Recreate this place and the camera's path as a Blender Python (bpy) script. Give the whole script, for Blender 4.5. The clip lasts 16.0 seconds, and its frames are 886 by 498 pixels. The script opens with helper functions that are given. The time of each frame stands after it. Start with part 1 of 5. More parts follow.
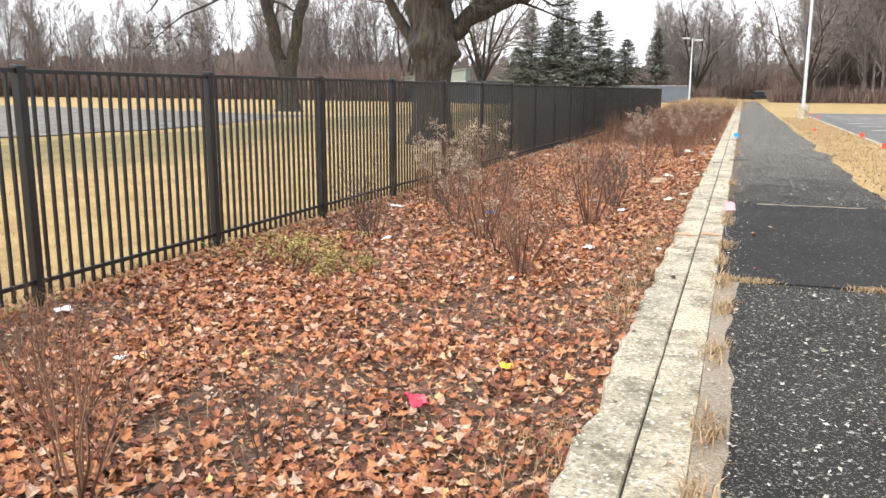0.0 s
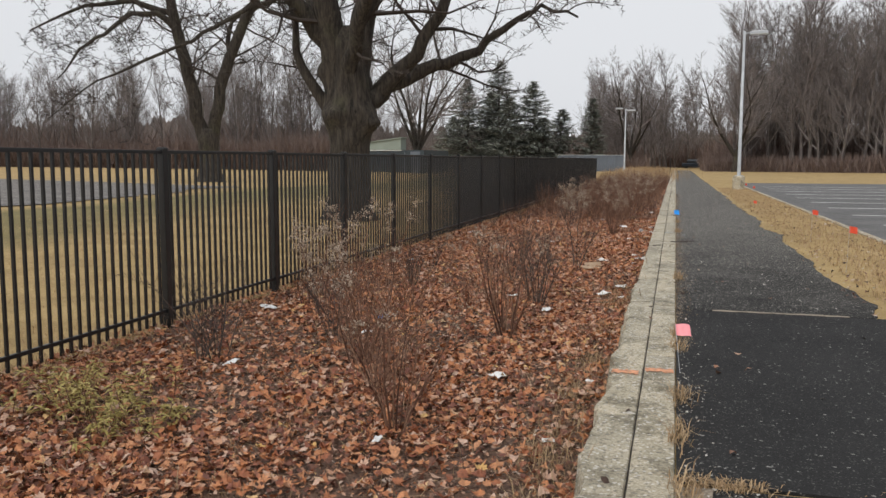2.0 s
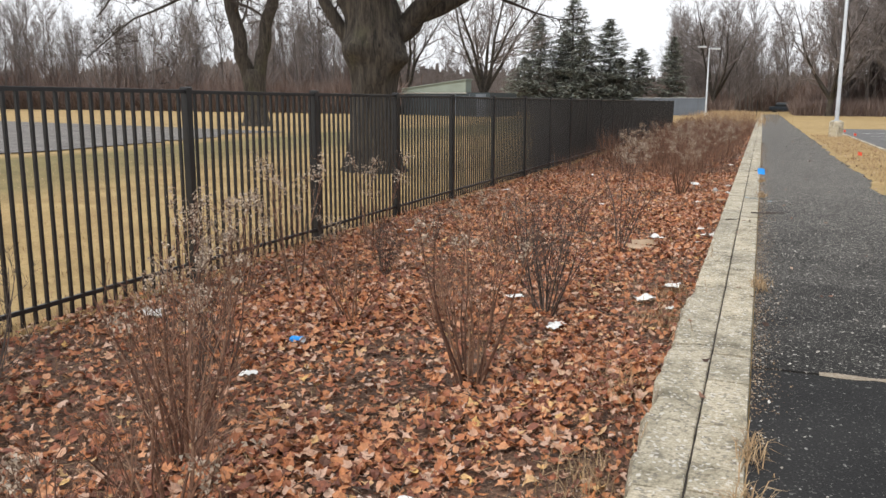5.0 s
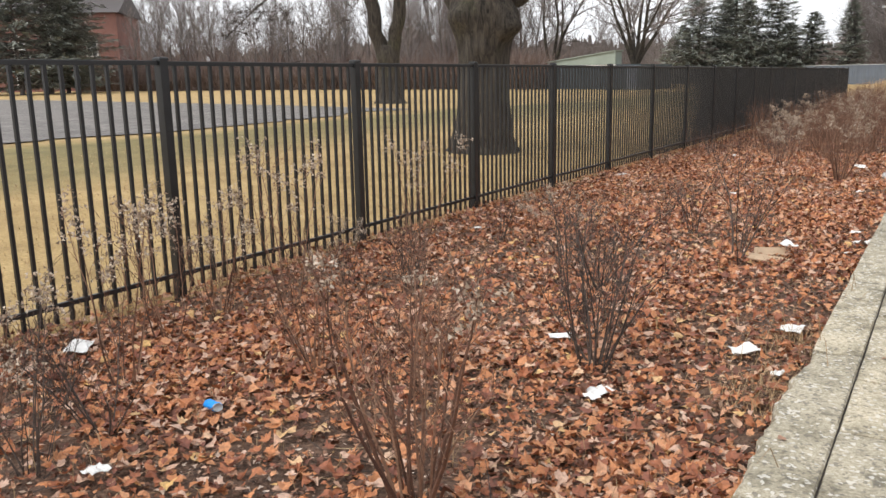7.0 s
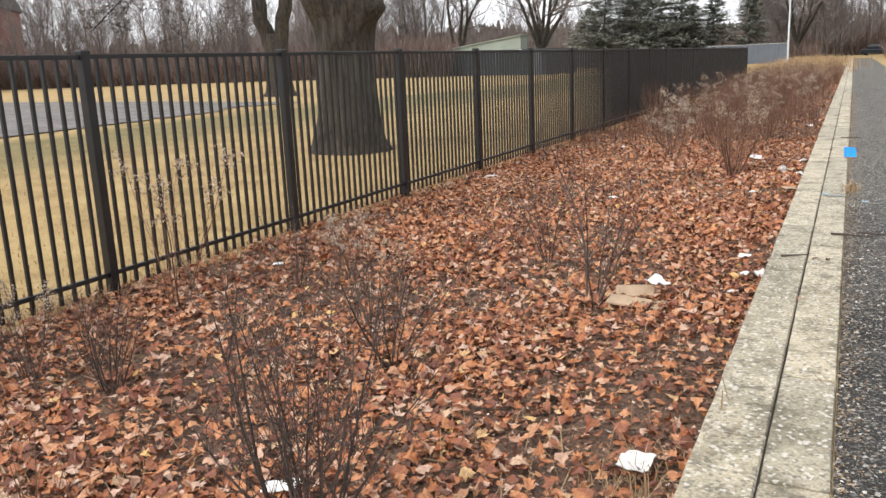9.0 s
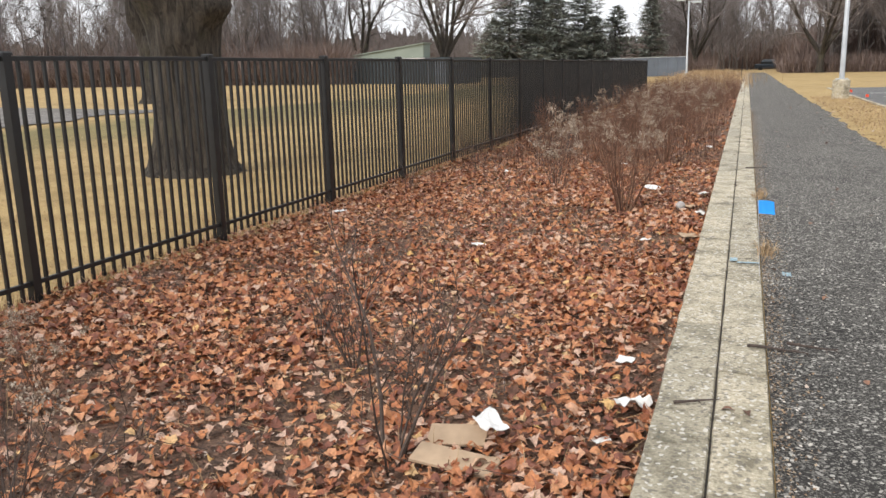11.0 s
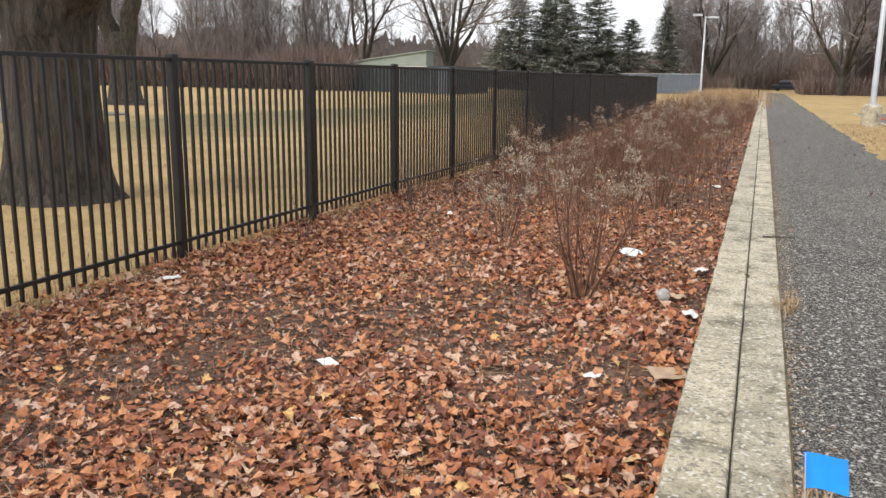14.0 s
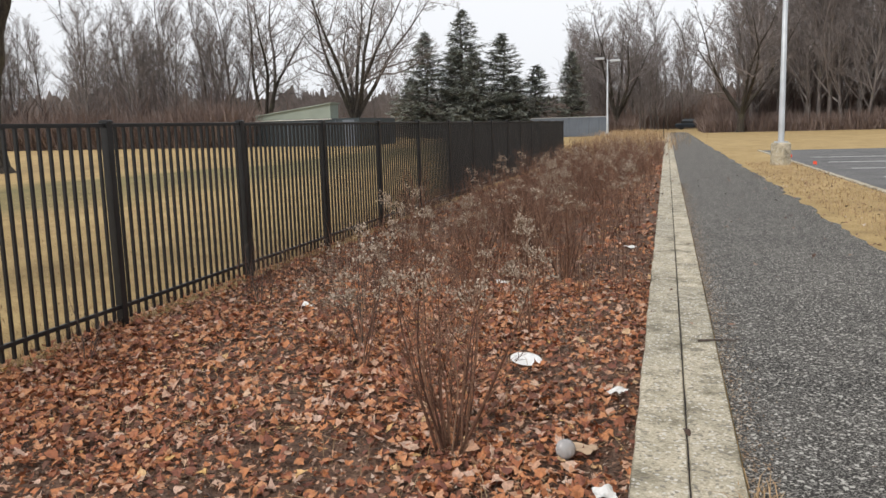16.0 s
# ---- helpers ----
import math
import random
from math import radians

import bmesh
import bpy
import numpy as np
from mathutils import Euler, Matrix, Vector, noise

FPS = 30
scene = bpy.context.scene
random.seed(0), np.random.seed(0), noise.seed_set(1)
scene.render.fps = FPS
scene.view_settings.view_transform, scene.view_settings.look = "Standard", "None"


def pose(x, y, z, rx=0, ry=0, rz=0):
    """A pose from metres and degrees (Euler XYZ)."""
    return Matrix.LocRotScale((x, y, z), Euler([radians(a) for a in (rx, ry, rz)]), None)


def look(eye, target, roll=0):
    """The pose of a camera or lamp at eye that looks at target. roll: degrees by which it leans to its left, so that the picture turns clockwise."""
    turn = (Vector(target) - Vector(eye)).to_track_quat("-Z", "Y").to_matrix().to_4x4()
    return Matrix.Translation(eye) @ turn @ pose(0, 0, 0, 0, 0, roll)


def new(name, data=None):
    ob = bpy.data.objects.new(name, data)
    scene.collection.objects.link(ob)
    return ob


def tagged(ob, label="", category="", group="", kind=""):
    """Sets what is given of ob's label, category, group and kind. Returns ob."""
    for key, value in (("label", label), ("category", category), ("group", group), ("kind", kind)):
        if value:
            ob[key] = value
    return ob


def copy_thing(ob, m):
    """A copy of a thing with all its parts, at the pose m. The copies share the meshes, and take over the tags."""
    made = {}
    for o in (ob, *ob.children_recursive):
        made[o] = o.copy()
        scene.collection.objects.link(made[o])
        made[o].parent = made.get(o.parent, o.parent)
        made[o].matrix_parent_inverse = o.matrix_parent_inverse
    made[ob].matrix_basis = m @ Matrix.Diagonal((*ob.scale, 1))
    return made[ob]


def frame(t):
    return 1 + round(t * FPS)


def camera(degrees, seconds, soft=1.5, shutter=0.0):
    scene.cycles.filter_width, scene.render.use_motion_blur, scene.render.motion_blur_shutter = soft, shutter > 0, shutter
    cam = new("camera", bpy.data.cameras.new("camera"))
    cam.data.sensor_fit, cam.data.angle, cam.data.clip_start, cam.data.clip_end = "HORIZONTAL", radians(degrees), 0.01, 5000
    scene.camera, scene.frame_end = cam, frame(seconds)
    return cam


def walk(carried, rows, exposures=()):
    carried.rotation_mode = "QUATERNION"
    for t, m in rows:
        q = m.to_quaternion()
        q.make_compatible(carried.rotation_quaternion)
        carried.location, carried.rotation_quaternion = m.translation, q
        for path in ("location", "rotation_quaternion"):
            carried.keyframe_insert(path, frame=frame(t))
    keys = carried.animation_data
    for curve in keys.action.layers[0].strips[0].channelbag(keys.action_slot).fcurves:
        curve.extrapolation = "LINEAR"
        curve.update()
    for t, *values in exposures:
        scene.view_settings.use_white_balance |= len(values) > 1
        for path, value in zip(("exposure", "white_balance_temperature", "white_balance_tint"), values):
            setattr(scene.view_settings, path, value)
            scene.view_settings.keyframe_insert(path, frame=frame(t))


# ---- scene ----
cam = camera(56.9, 16.0)
PATH = [
    (0, (0.191, 0.203, 1.775), (-0.475, 2.05, 1.395), 0.1),
    (0.5, (0.205, 0.796, 1.772), (-0.349, 2.696, 1.481), 0.1),
    (1, (0.119, 1.389, 1.797), (-0.425, 3.3, 1.568), -0.3),
    (1.5, (0.105, 1.982, 1.823), (-0.442, 3.892, 1.592), -0.4),
    (2, (0.061, 2.572, 1.849), (-0.48, 4.485, 1.631), 0.1),
    (2.5, (0.066, 3.151, 1.842), (-0.506, 5.051, 1.594), -0.3),
    (3, (0.047, 3.719, 1.833), (-0.525, 5.616, 1.562), -0.6),
    (3.5, (0.091, 4.283, 1.807), (-0.505, 6.169, 1.515), -0.8),
    (4, (0.078, 4.844, 1.791), (-0.548, 6.717, 1.475), -0.3),
    (4.2, (0.069, 5.046, 1.825), (-0.572, 6.913, 1.504), -0.4),
    (6.3, (0.109, 7.336, 1.822), (-0.768, 9.084, 1.402), 1.0),
    (6.5, (0.121, 7.532, 1.816), (-0.799, 9.257, 1.393), 0.6),
    (7, (0.162, 8.129, 1.761), (-0.876, 9.79, 1.354), -1.1),
    (7.5, (0.115, 8.664, 1.775), (-0.853, 10.37, 1.383), -1.0),
    (8, (0.103, 9.291, 1.76), (-0.838, 11.008, 1.353), -2.7),
    (8.5, (0.089, 9.845, 1.768), (-0.796, 11.588, 1.349), -2.4),
    (9, (0.084, 10.456, 1.748), (-0.789, 12.201, 1.308), -2.5),
    (9.5, (0.047, 10.99, 1.76), (-0.781, 12.76, 1.337), -1.5),
    (10, (0.006, 11.606, 1.747), (-0.695, 13.442, 1.376), -0.9),
    (10.2, (-0.006, 11.835, 1.765), (-0.667, 13.684, 1.383), -0.7),
    (12.3, (-0.069, 14.189, 1.764), (-0.8, 15.99, 1.293), -2.4),
    (12.5, (-0.063, 14.404, 1.772), (-0.81, 16.201, 1.313), -1.4),
    (13, (-0.099, 14.928, 1.78), (-0.78, 16.758, 1.345), 0.9),
    (13.5, (-0.075, 15.5, 1.769), (-0.796, 17.315, 1.338), -0.3),
    (14, (-0.096, 16.054, 1.771), (-0.796, 17.883, 1.362), 0.5),
    (14.5, (-0.114, 16.636, 1.777), (-0.86, 18.445, 1.364), -2.4),
    (15, (-0.136, 17.154, 1.767), (-0.919, 18.942, 1.334), -2.5),
    (15.5, (-0.201, 17.683, 1.801), (-0.948, 19.497, 1.408), -2.3),
    (16, (-0.194, 18.234, 1.816), (-0.719, 20.141, 1.521), -1.7),
]
walk(cam, [(t, look(eye, target, roll)) for t, eye, target, roll in PATH],
     [(0, 0.95), (0.5, -0.12), (1, -0.28), (2, -0.2), (3, -0.3), (3.5, -0.32), (4, -0.12), (6.5, 0.45), (8, 0.45), (9, 0.55), (9.5, 0.6), (10, 0.32), (12.5, 0.52), (13, 0.48), (14.5, 0.42), (15, 0.48), (15.5, 0.52), (16, 0.12)])

# ---- world and light: an overcast winter day ----
world = bpy.data.worlds.new("overcast_sky")
scene.world = world
world.use_nodes = True
wn, wl = world.node_tree.nodes, world.node_tree.links
sky = wn.new("ShaderNodeTexSky")
sky.sky_type, sky.sun_disc = "NISHITA", False
sky.sun_elevation, sky.sun_rotation = radians(38), radians(200)
sky.air_density, sky.dust_density, sky.ozone_density = 1.0, 6.0, 1.0
grey = wn.new("ShaderNodeHueSaturation")
grey.inputs["Saturation"].default_value = 0.13
wl.new(sky.outputs[0], grey.inputs["Color"])
cloud = wn.new("ShaderNodeMix")
cloud.data_type = "RGBA"
cloud.inputs[0].default_value = 0.8
cloud.inputs[7].default_value = (9.0, 9.2, 9.6, 1)
wl.new(grey.outputs[0], cloud.inputs[6])
wl.new(cloud.outputs[2], wn["Background"].inputs[0])
wn["Background"].inputs[1].default_value = 0.112
sun = new("sun", bpy.data.lights.new("sun", "SUN"))
sun.data.energy, sun.data.angle, sun.data.color = 1.3, radians(25), (1.0, 0.96, 0.9)
sun.matrix_world = look((-20, -40, 40), (0, 0, 0))


# ---- materials ----
def material(name, rough=0.8, metal=0.0):
    m = bpy.data.materials.new(name)
    m.use_nodes = True
    b = m.node_tree.nodes["Principled BSDF"]
    b.inputs["Roughness"].default_value, b.inputs["Metallic"].default_value = rough, metal
    return m, m.node_tree.nodes, m.node_tree.links, b


def tex(n, l, kind, scale, coords, **settings):
    t = n.new(kind)
    t.inputs["Scale"].default_value = scale
    for key, value in settings.items():
        t.inputs[key].default_value = value
    l.new(coords, t.inputs["Vector"])
    return t


def ramp(n, l, value, stops):
    r = n.new("ShaderNodeValToRGB")
    while len(r.color_ramp.elements) < len(stops):
        r.color_ramp.elements.new(0.5)
    for e, (p, c) in zip(r.color_ramp.elements, stops):
        e.position, e.color = p, (*c, 1)
    l.new(value, r.inputs[0])
    return r.outputs[0]


def mix(n, l, fac, a, b, how="MIX"):
    m = n.new("ShaderNodeMix")
    m.data_type, m.blend_type = "RGBA", how
    for socket, v in ((m.inputs[0], fac), (m.inputs[6], a), (m.inputs[7], b)):
        if isinstance(v, (int, float)):
            socket.default_value = v
        elif isinstance(v, tuple):
            socket.default_value = (*v, 1)
        else:
            l.new(v, socket)
    return m.outputs[2]


def relief(n, l, b, height, strength, distance):
    bump = n.new("ShaderNodeBump")
    bump.inputs["Strength"].default_value, bump.inputs["Distance"].default_value = strength, distance
    l.new(height, bump.inputs["Height"])
    l.new(bump.outputs[0], b.inputs["Normal"])


def place(n, l):
    return n.new("ShaderNodeNewGeometry").outputs["Position"]


def speckled(name, stops, scale, big=((0.35, (0.7, 0.7, 0.7)), (0.7, (1.0, 1.0, 1.0))), big_scale=0.6, rough=0.85, bump=0.4, dist=0.01):
    m, n, l, b = material(name, rough)
    p = place(n, l)
    fine = tex(n, l, "ShaderNodeTexNoise", scale, p, Detail=6.0, Roughness=0.7)
    wide = tex(n, l, "ShaderNodeTexNoise", big_scale, p, Detail=4.0)
    c = mix(n, l, 1.0, ramp(n, l, fine.outputs[0], stops), ramp(n, l, wide.outputs[0], big), "MULTIPLY")
    l.new(c, b.inputs["Base Color"])
    relief(n, l, b, fine.outputs[0], bump, dist)
    return m


def by_island(name, stops, rough=0.8, sheen=0.0):
    """One colour for each separate piece of a mesh, with a fine mottling."""
    m, n, l, b = material(name, rough)
    r = n.new("ShaderNodeNewGeometry").outputs["Random Per Island"]
    f = tex(n, l, "ShaderNodeTexNoise", 60.0, place(n, l), Detail=3.0)
    c = mix(n, l, 1.0, ramp(n, l, r, stops), ramp(n, l, f.outputs[0], ((0.3, (0.65, 0.65, 0.65)), (0.7, (1.15, 1.1, 1.05)))), "MULTIPLY")
    l.new(c, b.inputs["Base Color"])
    return m


def plain(name, colour, rough=0.6, metal=0.0, vary=0.15, scale=20.0):
    m, n, l, b = material(name, rough, metal)
    f = tex(n, l, "ShaderNodeTexNoise", scale, place(n, l), Detail=4.0)
    lo, hi = tuple(c * (1 - vary) for c in colour), tuple(c * (1 + vary) for c in colour)
    l.new(ramp(n, l, f.outputs[0], ((0.3, lo), (0.7, hi))), b.inputs["Base Color"])
    return m


def concrete_material():
    m, n, l, b = material("weathered_concrete", 0.92)
    p = place(n, l)
    rnd = n.new("ShaderNodeObjectInfo").outputs["Random"]
    grit = tex(n, l, "ShaderNodeTexNoise", 85.0, p, Detail=5.0, Roughness=0.75)
    stain = tex(n, l, "ShaderNodeTexNoise", 4.5, p, Detail=9.0, Roughness=0.72)
    blot = tex(n, l, "ShaderNodeTexNoise", 11.0, p, Detail=4.0, Roughness=0.6, Distortion=0.7)
    stones = tex(n, l, "ShaderNodeTexVoronoi", 75.0, p, Randomness=1.0)
    pick = n.new("ShaderNodeSeparateColor")
    l.new(stones.outputs["Color"], pick.inputs[0])
    base = ramp(n, l, grit.outputs[0], ((0.32, (0.26, 0.231, 0.185)), (0.52, (0.48, 0.44, 0.37)), (0.68, (0.65, 0.60, 0.52))))
    dirt = ramp(n, l, stain.outputs[0], ((0.36, (0.40, 0.385, 0.33)), (0.45, (0.78, 0.76, 0.69)), (0.56, (1.08, 1.05, 0.98))))
    c = mix(n, l, 1.0, base, dirt, "MULTIPLY")
    c = mix(n, l, ramp(n, l, blot.outputs[0], ((0.60, (0, 0, 0)), (0.68, (0.75, 0.75, 0.75)))), c, (0.15, 0.135, 0.105))
    c = mix(n, l, 1.0, c, ramp(n, l, rnd, ((0.0, (0.82, 0.82, 0.79)), (1.0, (1.1, 1.08, 1.02)))), "MULTIPLY")
    c = mix(n, l, ramp(n, l, pick.outputs[0], ((0.86, (0, 0, 0)), (0.89, (0.6, 0.6, 0.6)))), c, (0.13, 0.12, 0.105))
    c = mix(n, l, ramp(n, l, pick.outputs[1], ((0.90, (0, 0, 0)), (0.93, (0.7, 0.7, 0.7)))), c, (0.70, 0.67, 0.61))
    l.new(c, b.inputs["Base Color"])
    relief(n, l, b, mix(n, l, 0.5, grit.outputs[0], stain.outputs[0]), 0.8, 0.016)
    return m


def asphalt_material(name, tar, chip, amount, wear, older=None):
    """Tar with pale stone chips; amount: how much of the chips shows. older: (tar, amount) into which it wears along y."""
    m, n, l, b = material(name, 0.95)
    b.inputs["Specular IOR Level"].default_value = 0.25
    p = place(n, l)
    stones = tex(n, l, "ShaderNodeTexVoronoi", 80.0, p, Randomness=1.0)
    fine = tex(n, l, "ShaderNodeTexVoronoi", 170.0, p, Randomness=1.0)
    patch = tex(n, l, "ShaderNodeTexNoise", 1.3, p, Detail=6.0, Roughness=0.65)
    grain = tex(n, l, "ShaderNodeTexNoise", 160.0, p, Detail=2.0)
    pick = n.new("ShaderNodeSeparateColor")
    l.new(stones.outputs["Color"], pick.inputs[0])
    pick2 = n.new("ShaderNodeSeparateColor")
    l.new(fine.outputs["Color"], pick2.inputs[0])

    def tarry(colour):
        return ramp(n, l, grain.outputs[0], ((0.3, tuple(v * 0.6 for v in colour)), (0.7, tuple(v * 1.5 for v in colour))))

    def shown(a):
        f1 = ramp(n, l, pick2.outputs[0], ((1 - a * 1.3, (0, 0, 0)), (min(0.999, 1 - a * 1.3 + 0.1), (0.75, 0.75, 0.75))))
        f2 = ramp(n, l, pick.outputs[1], ((1 - a * 0.35, (0, 0, 0)), (min(0.999, 1 - a * 0.35 + 0.03), (0.9, 0.9, 0.9))))
        return f1, f2

    ground, (f1, f2) = tarry(tar), shown(amount)
    if older:
        apart = n.new("ShaderNodeSeparateXYZ")
        l.new(p, apart.inputs[0])
        run = n.new("ShaderNodeMath")
        run.operation = "MULTIPLY_ADD"
        l.new(patch.outputs[0], run.inputs[0])
        run.inputs[1].default_value = 7.0
        l.new(apart.outputs[1], run.inputs[2])
        fade = n.new("ShaderNodeMapRange")
        fade.inputs["From Min"].default_value, fade.inputs["From Max"].default_value = 14.0, 24.0
        l.new(run.outputs[0], fade.inputs["Value"])
        g1, g2 = shown(older[1])
        ground = mix(n, l, fade.outputs[0], ground, tarry(older[0]))
        f1, f2 = mix(n, l, fade.outputs[0], f1, g1), mix(n, l, fade.outputs[0], f2, g2)
    ground = mix(n, l, 1.0, ground, ramp(n, l, patch.outputs[0], ((0.35, (0.75, 0.75, 0.76)), (0.65, (1 + wear, 1 + wear, 1 + wear * 0.95)))), "MULTIPLY")
    c = mix(n, l, f1, ground, tuple(v * 0.6 for v in chip))
    c = mix(n, l, f2, c, chip)
    l.new(c, b.inputs["Base Color"])
    relief(n, l, b, fine.outputs["Distance"], 0.5, 0.006)
    return m


def bark_material(name, dark, light, scale):
    m, n, l, b = material(name, 0.95)
    p = n.new("ShaderNodeMapping")
    p.inputs["Scale"].default_value = (1, 1, 0.13)
    l.new(place(n, l), p.inputs[0])
    ridge = tex(n, l, "ShaderNodeTexNoise", scale, p.outputs[0], Detail=6.0, Roughness=0.7, Distortion=0.8)
    moss = tex(n, l, "ShaderNodeTexNoise", 1.1, place(n, l), Detail=5.0)
    c = ramp(n, l, ridge.outputs[0], ((0.36, dark), (0.62, light)))
    c = mix(n, l, ramp(n, l, moss.outputs[0], ((0.55, (0, 0, 0)), (0.75, (0.4, 0.4, 0.4)))), c, (0.10, 0.10, 0.05))
    l.new(c, b.inputs["Base Color"])
    relief(n, l, b, ridge.outputs[0], 1.0, 0.06)
    return m


def lawn_material():
    m, n, l, b = material("dormant_lawn", 0.95)
    p = place(n, l)
    wide = tex(n, l, "ShaderNodeTexNoise", 0.09, p, Detail=5.0, Roughness=0.6)
    mid = tex(n, l, "ShaderNodeTexNoise", 0.9, p, Detail=8.0, Roughness=0.75)
    fine = tex(n, l, "ShaderNodeTexNoise", 35.0, p, Detail=4.0)
    straw = ramp(n, l, mid.outputs[0], ((0.3, (0.29, 0.19, 0.075)), (0.55, (0.47, 0.325, 0.14)), (0.75, (0.55, 0.40, 0.195))))
    green = ramp(n, l, mid.outputs[0], ((0.3, (0.13, 0.11, 0.04)), (0.7, (0.25, 0.205, 0.08))))
    apart = n.new("ShaderNodeSeparateXYZ")
    l.new(p, apart.inputs[0])
    run = n.new("ShaderNodeMath")
    run.operation = "MULTIPLY_ADD"
    l.new(wide.outputs[0], run.inputs[0])
    run.inputs[1].default_value = 9.0
    l.new(apart.outputs[0], run.inputs[2])
    band = n.new("ShaderNodeMapRange")
    band.inputs["From Min"].default_value, band.inputs["From Max"].default_value = -20.0, 0.0
    l.new(run.outputs[0], band.inputs["Value"])
    # Shading across the sloping lawn, painted as a darker, greener band of turf.
    shade_band = ramp(n, l, band.outputs[0], ((0.22, (0, 0, 0)), (0.34, (0.95, 0.95, 0.95)), (0.52, (0.8, 0.8, 0.8)), (0.62, (0.1, 0.1, 0.1))))
    c = mix(n, l, shade_band, straw, green)
    c = mix(n, l, 1.0, c, ramp(n, l, fine.outputs[0], ((0.3, (0.7, 0.7, 0.7)), (0.65, (1.1, 1.1, 1.1)))), "MULTIPLY")
    l.new(c, b.inputs["Base Color"])
    relief(n, l, b, fine.outputs[0], 0.8, 0.03)
    return m


LAWN = lawn_material()
SOIL = speckled("leaf_mould", ((0.3, (0.07, 0.042, 0.030)), (0.5, (0.20, 0.115, 0.075)), (0.7, (0.37, 0.225, 0.15))), 38.0, big_scale=1.2, bump=0.9, dist=0.03)
CONCRETE = concrete_material()
ASPHALT_OLD = asphalt_material("worn_asphalt", (0.021, 0.020, 0.019), (0.38, 0.36, 0.32), 0.13, 0.35)
ASPHALT_NEW = asphalt_material("patched_asphalt", (0.021, 0.0205, 0.0205), (0.30, 0.29, 0.27), 0.045, 0.25)
ASPHALT_GREY = asphalt_material("grey_chipped_asphalt", (0.020, 0.019, 0.018), (0.48, 0.455, 0.41), 0.10, 0.6, ((0.036, 0.033, 0.030), 0.29))
ASPHALT_LOT = asphalt_material("lot_asphalt", (0.135, 0.132, 0.130), (0.26, 0.255, 0.25), 0.2, 0.2)
ASPHALT_DRIVE = asphalt_material("drive_asphalt", (0.155, 0.143, 0.135), (0.30, 0.28, 0.26), 0.25, 0.5)
SAND = speckled("sandy_grit", ((0.3, (0.17, 0.13, 0.09)), (0.5, (0.32, 0.26, 0.19)), (0.7, (0.48, 0.43, 0.36))), 60.0)
BLACK = plain("black_powder_coat", (0.010, 0.010, 0.011), 0.38, 0.0, 0.3, 8.0)
GALV = plain("galvanised_steel", (0.50, 0.52, 0.54), 0.45, 0.3, 0.12, 3.0)
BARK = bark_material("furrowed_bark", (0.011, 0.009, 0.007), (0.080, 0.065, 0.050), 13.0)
# Bark and twigs of distant trees: aerial haze is mixed into these paler colours.
BARK_HAZY = bark_material("hazy_grey_bark", (0.07, 0.058, 0.053), (0.19, 0.162, 0.15), 5.0)
TWIG_HAZY = by_island("hazy_bare_twigs", ((0.0, (0.11, 0.096, 0.093)), (0.6, (0.225, 0.199, 0.193)), (1.0, (0.36, 0.325, 0.315))), 0.9)
TWIG_DARK = by_island("dark_twigs", ((0.0, (0.030, 0.023, 0.019)), (0.6, (0.06, 0.048, 0.041)), (1.0, (0.10, 0.083, 0.072))), 0.9)
BRUSH = by_island("russet_brush", ((0.0, (0.11, 0.076, 0.066)), (0.6, (0.21, 0.152, 0.132)), (1.0, (0.30, 0.24, 0.215))), 0.9)
STEM_GREY = by_island("grey_stems", ((0.0, (0.040, 0.028, 0.024)), (0.6, (0.075, 0.055, 0.046)), (1.0, (0.12, 0.092, 0.078))), 0.8)
STEM_RED = by_island("russet_stems", ((0.0, (0.075, 0.034, 0.022)), (0.55, (0.16, 0.080, 0.050)), (0.85, (0.25, 0.14, 0.09)), (1.0, (0.38, 0.25, 0.17))), 0.8)
FLUFF = by_island("seed_fluff", ((0.0, (0.24, 0.175, 0.125)), (0.6, (0.42, 0.34, 0.265)), (1.0, (0.64, 0.57, 0.48))), 0.95)
STRAW = by_island("dry_grass", ((0.0, (0.28, 0.185, 0.10)), (0.6, (0.43, 0.30, 0.17)), (1.0, (0.55, 0.42, 0.26))), 0.9)
WEED = by_island("yellow_green_weed", ((0.0, (0.19, 0.14, 0.045)), (0.5, (0.36, 0.30, 0.085)), (1.0, (0.50, 0.42, 0.17))), 0.8)
NEEDLE = by_island("pine_needles", ((0.0, (0.14, 0.16, 0.14)), (0.6, (0.26, 0.285, 0.25)), (1.0, (0.38, 0.40, 0.355))), 0.8)
LEAF = by_island("fallen_leaves", ((0.0, (0.12, 0.052, 0.028)), (0.15, (0.21, 0.075, 0.048)), (0.36, (0.36, 0.13, 0.060)), (0.58, (0.52, 0.215, 0.088)),
                                   (0.76, (0.58, 0.29, 0.15)), (0.86, (0.54, 0.34, 0.24)), (0.96, (0.60, 0.42, 0.33)), (1.0, (0.66, 0.42, 0.15))), 0.65)
CRUMB = by_island("leaf_crumbs", ((0.0, (0.05, 0.030, 0.022)), (0.4, (0.15, 0.085, 0.060)), (0.72, (0.34, 0.18, 0.115)), (0.88, (0.44, 0.31, 0.23)), (1.0, (0.66, 0.56, 0.48))), 0.85)
SOILGRIT = by_island("tan_grit", ((0.0, (0.16, 0.10, 0.06)), (0.6, (0.32, 0.22, 0.13)), (1.0, (0.46, 0.38, 0.28))), 0.9)
CHIP = by_island("pale_stone_chips", ((0.0, (0.25, 0.23, 0.20)), (0.6, (0.48, 0.46, 0.42)), (1.0, (0.70, 0.68, 0.64))), 0.8)
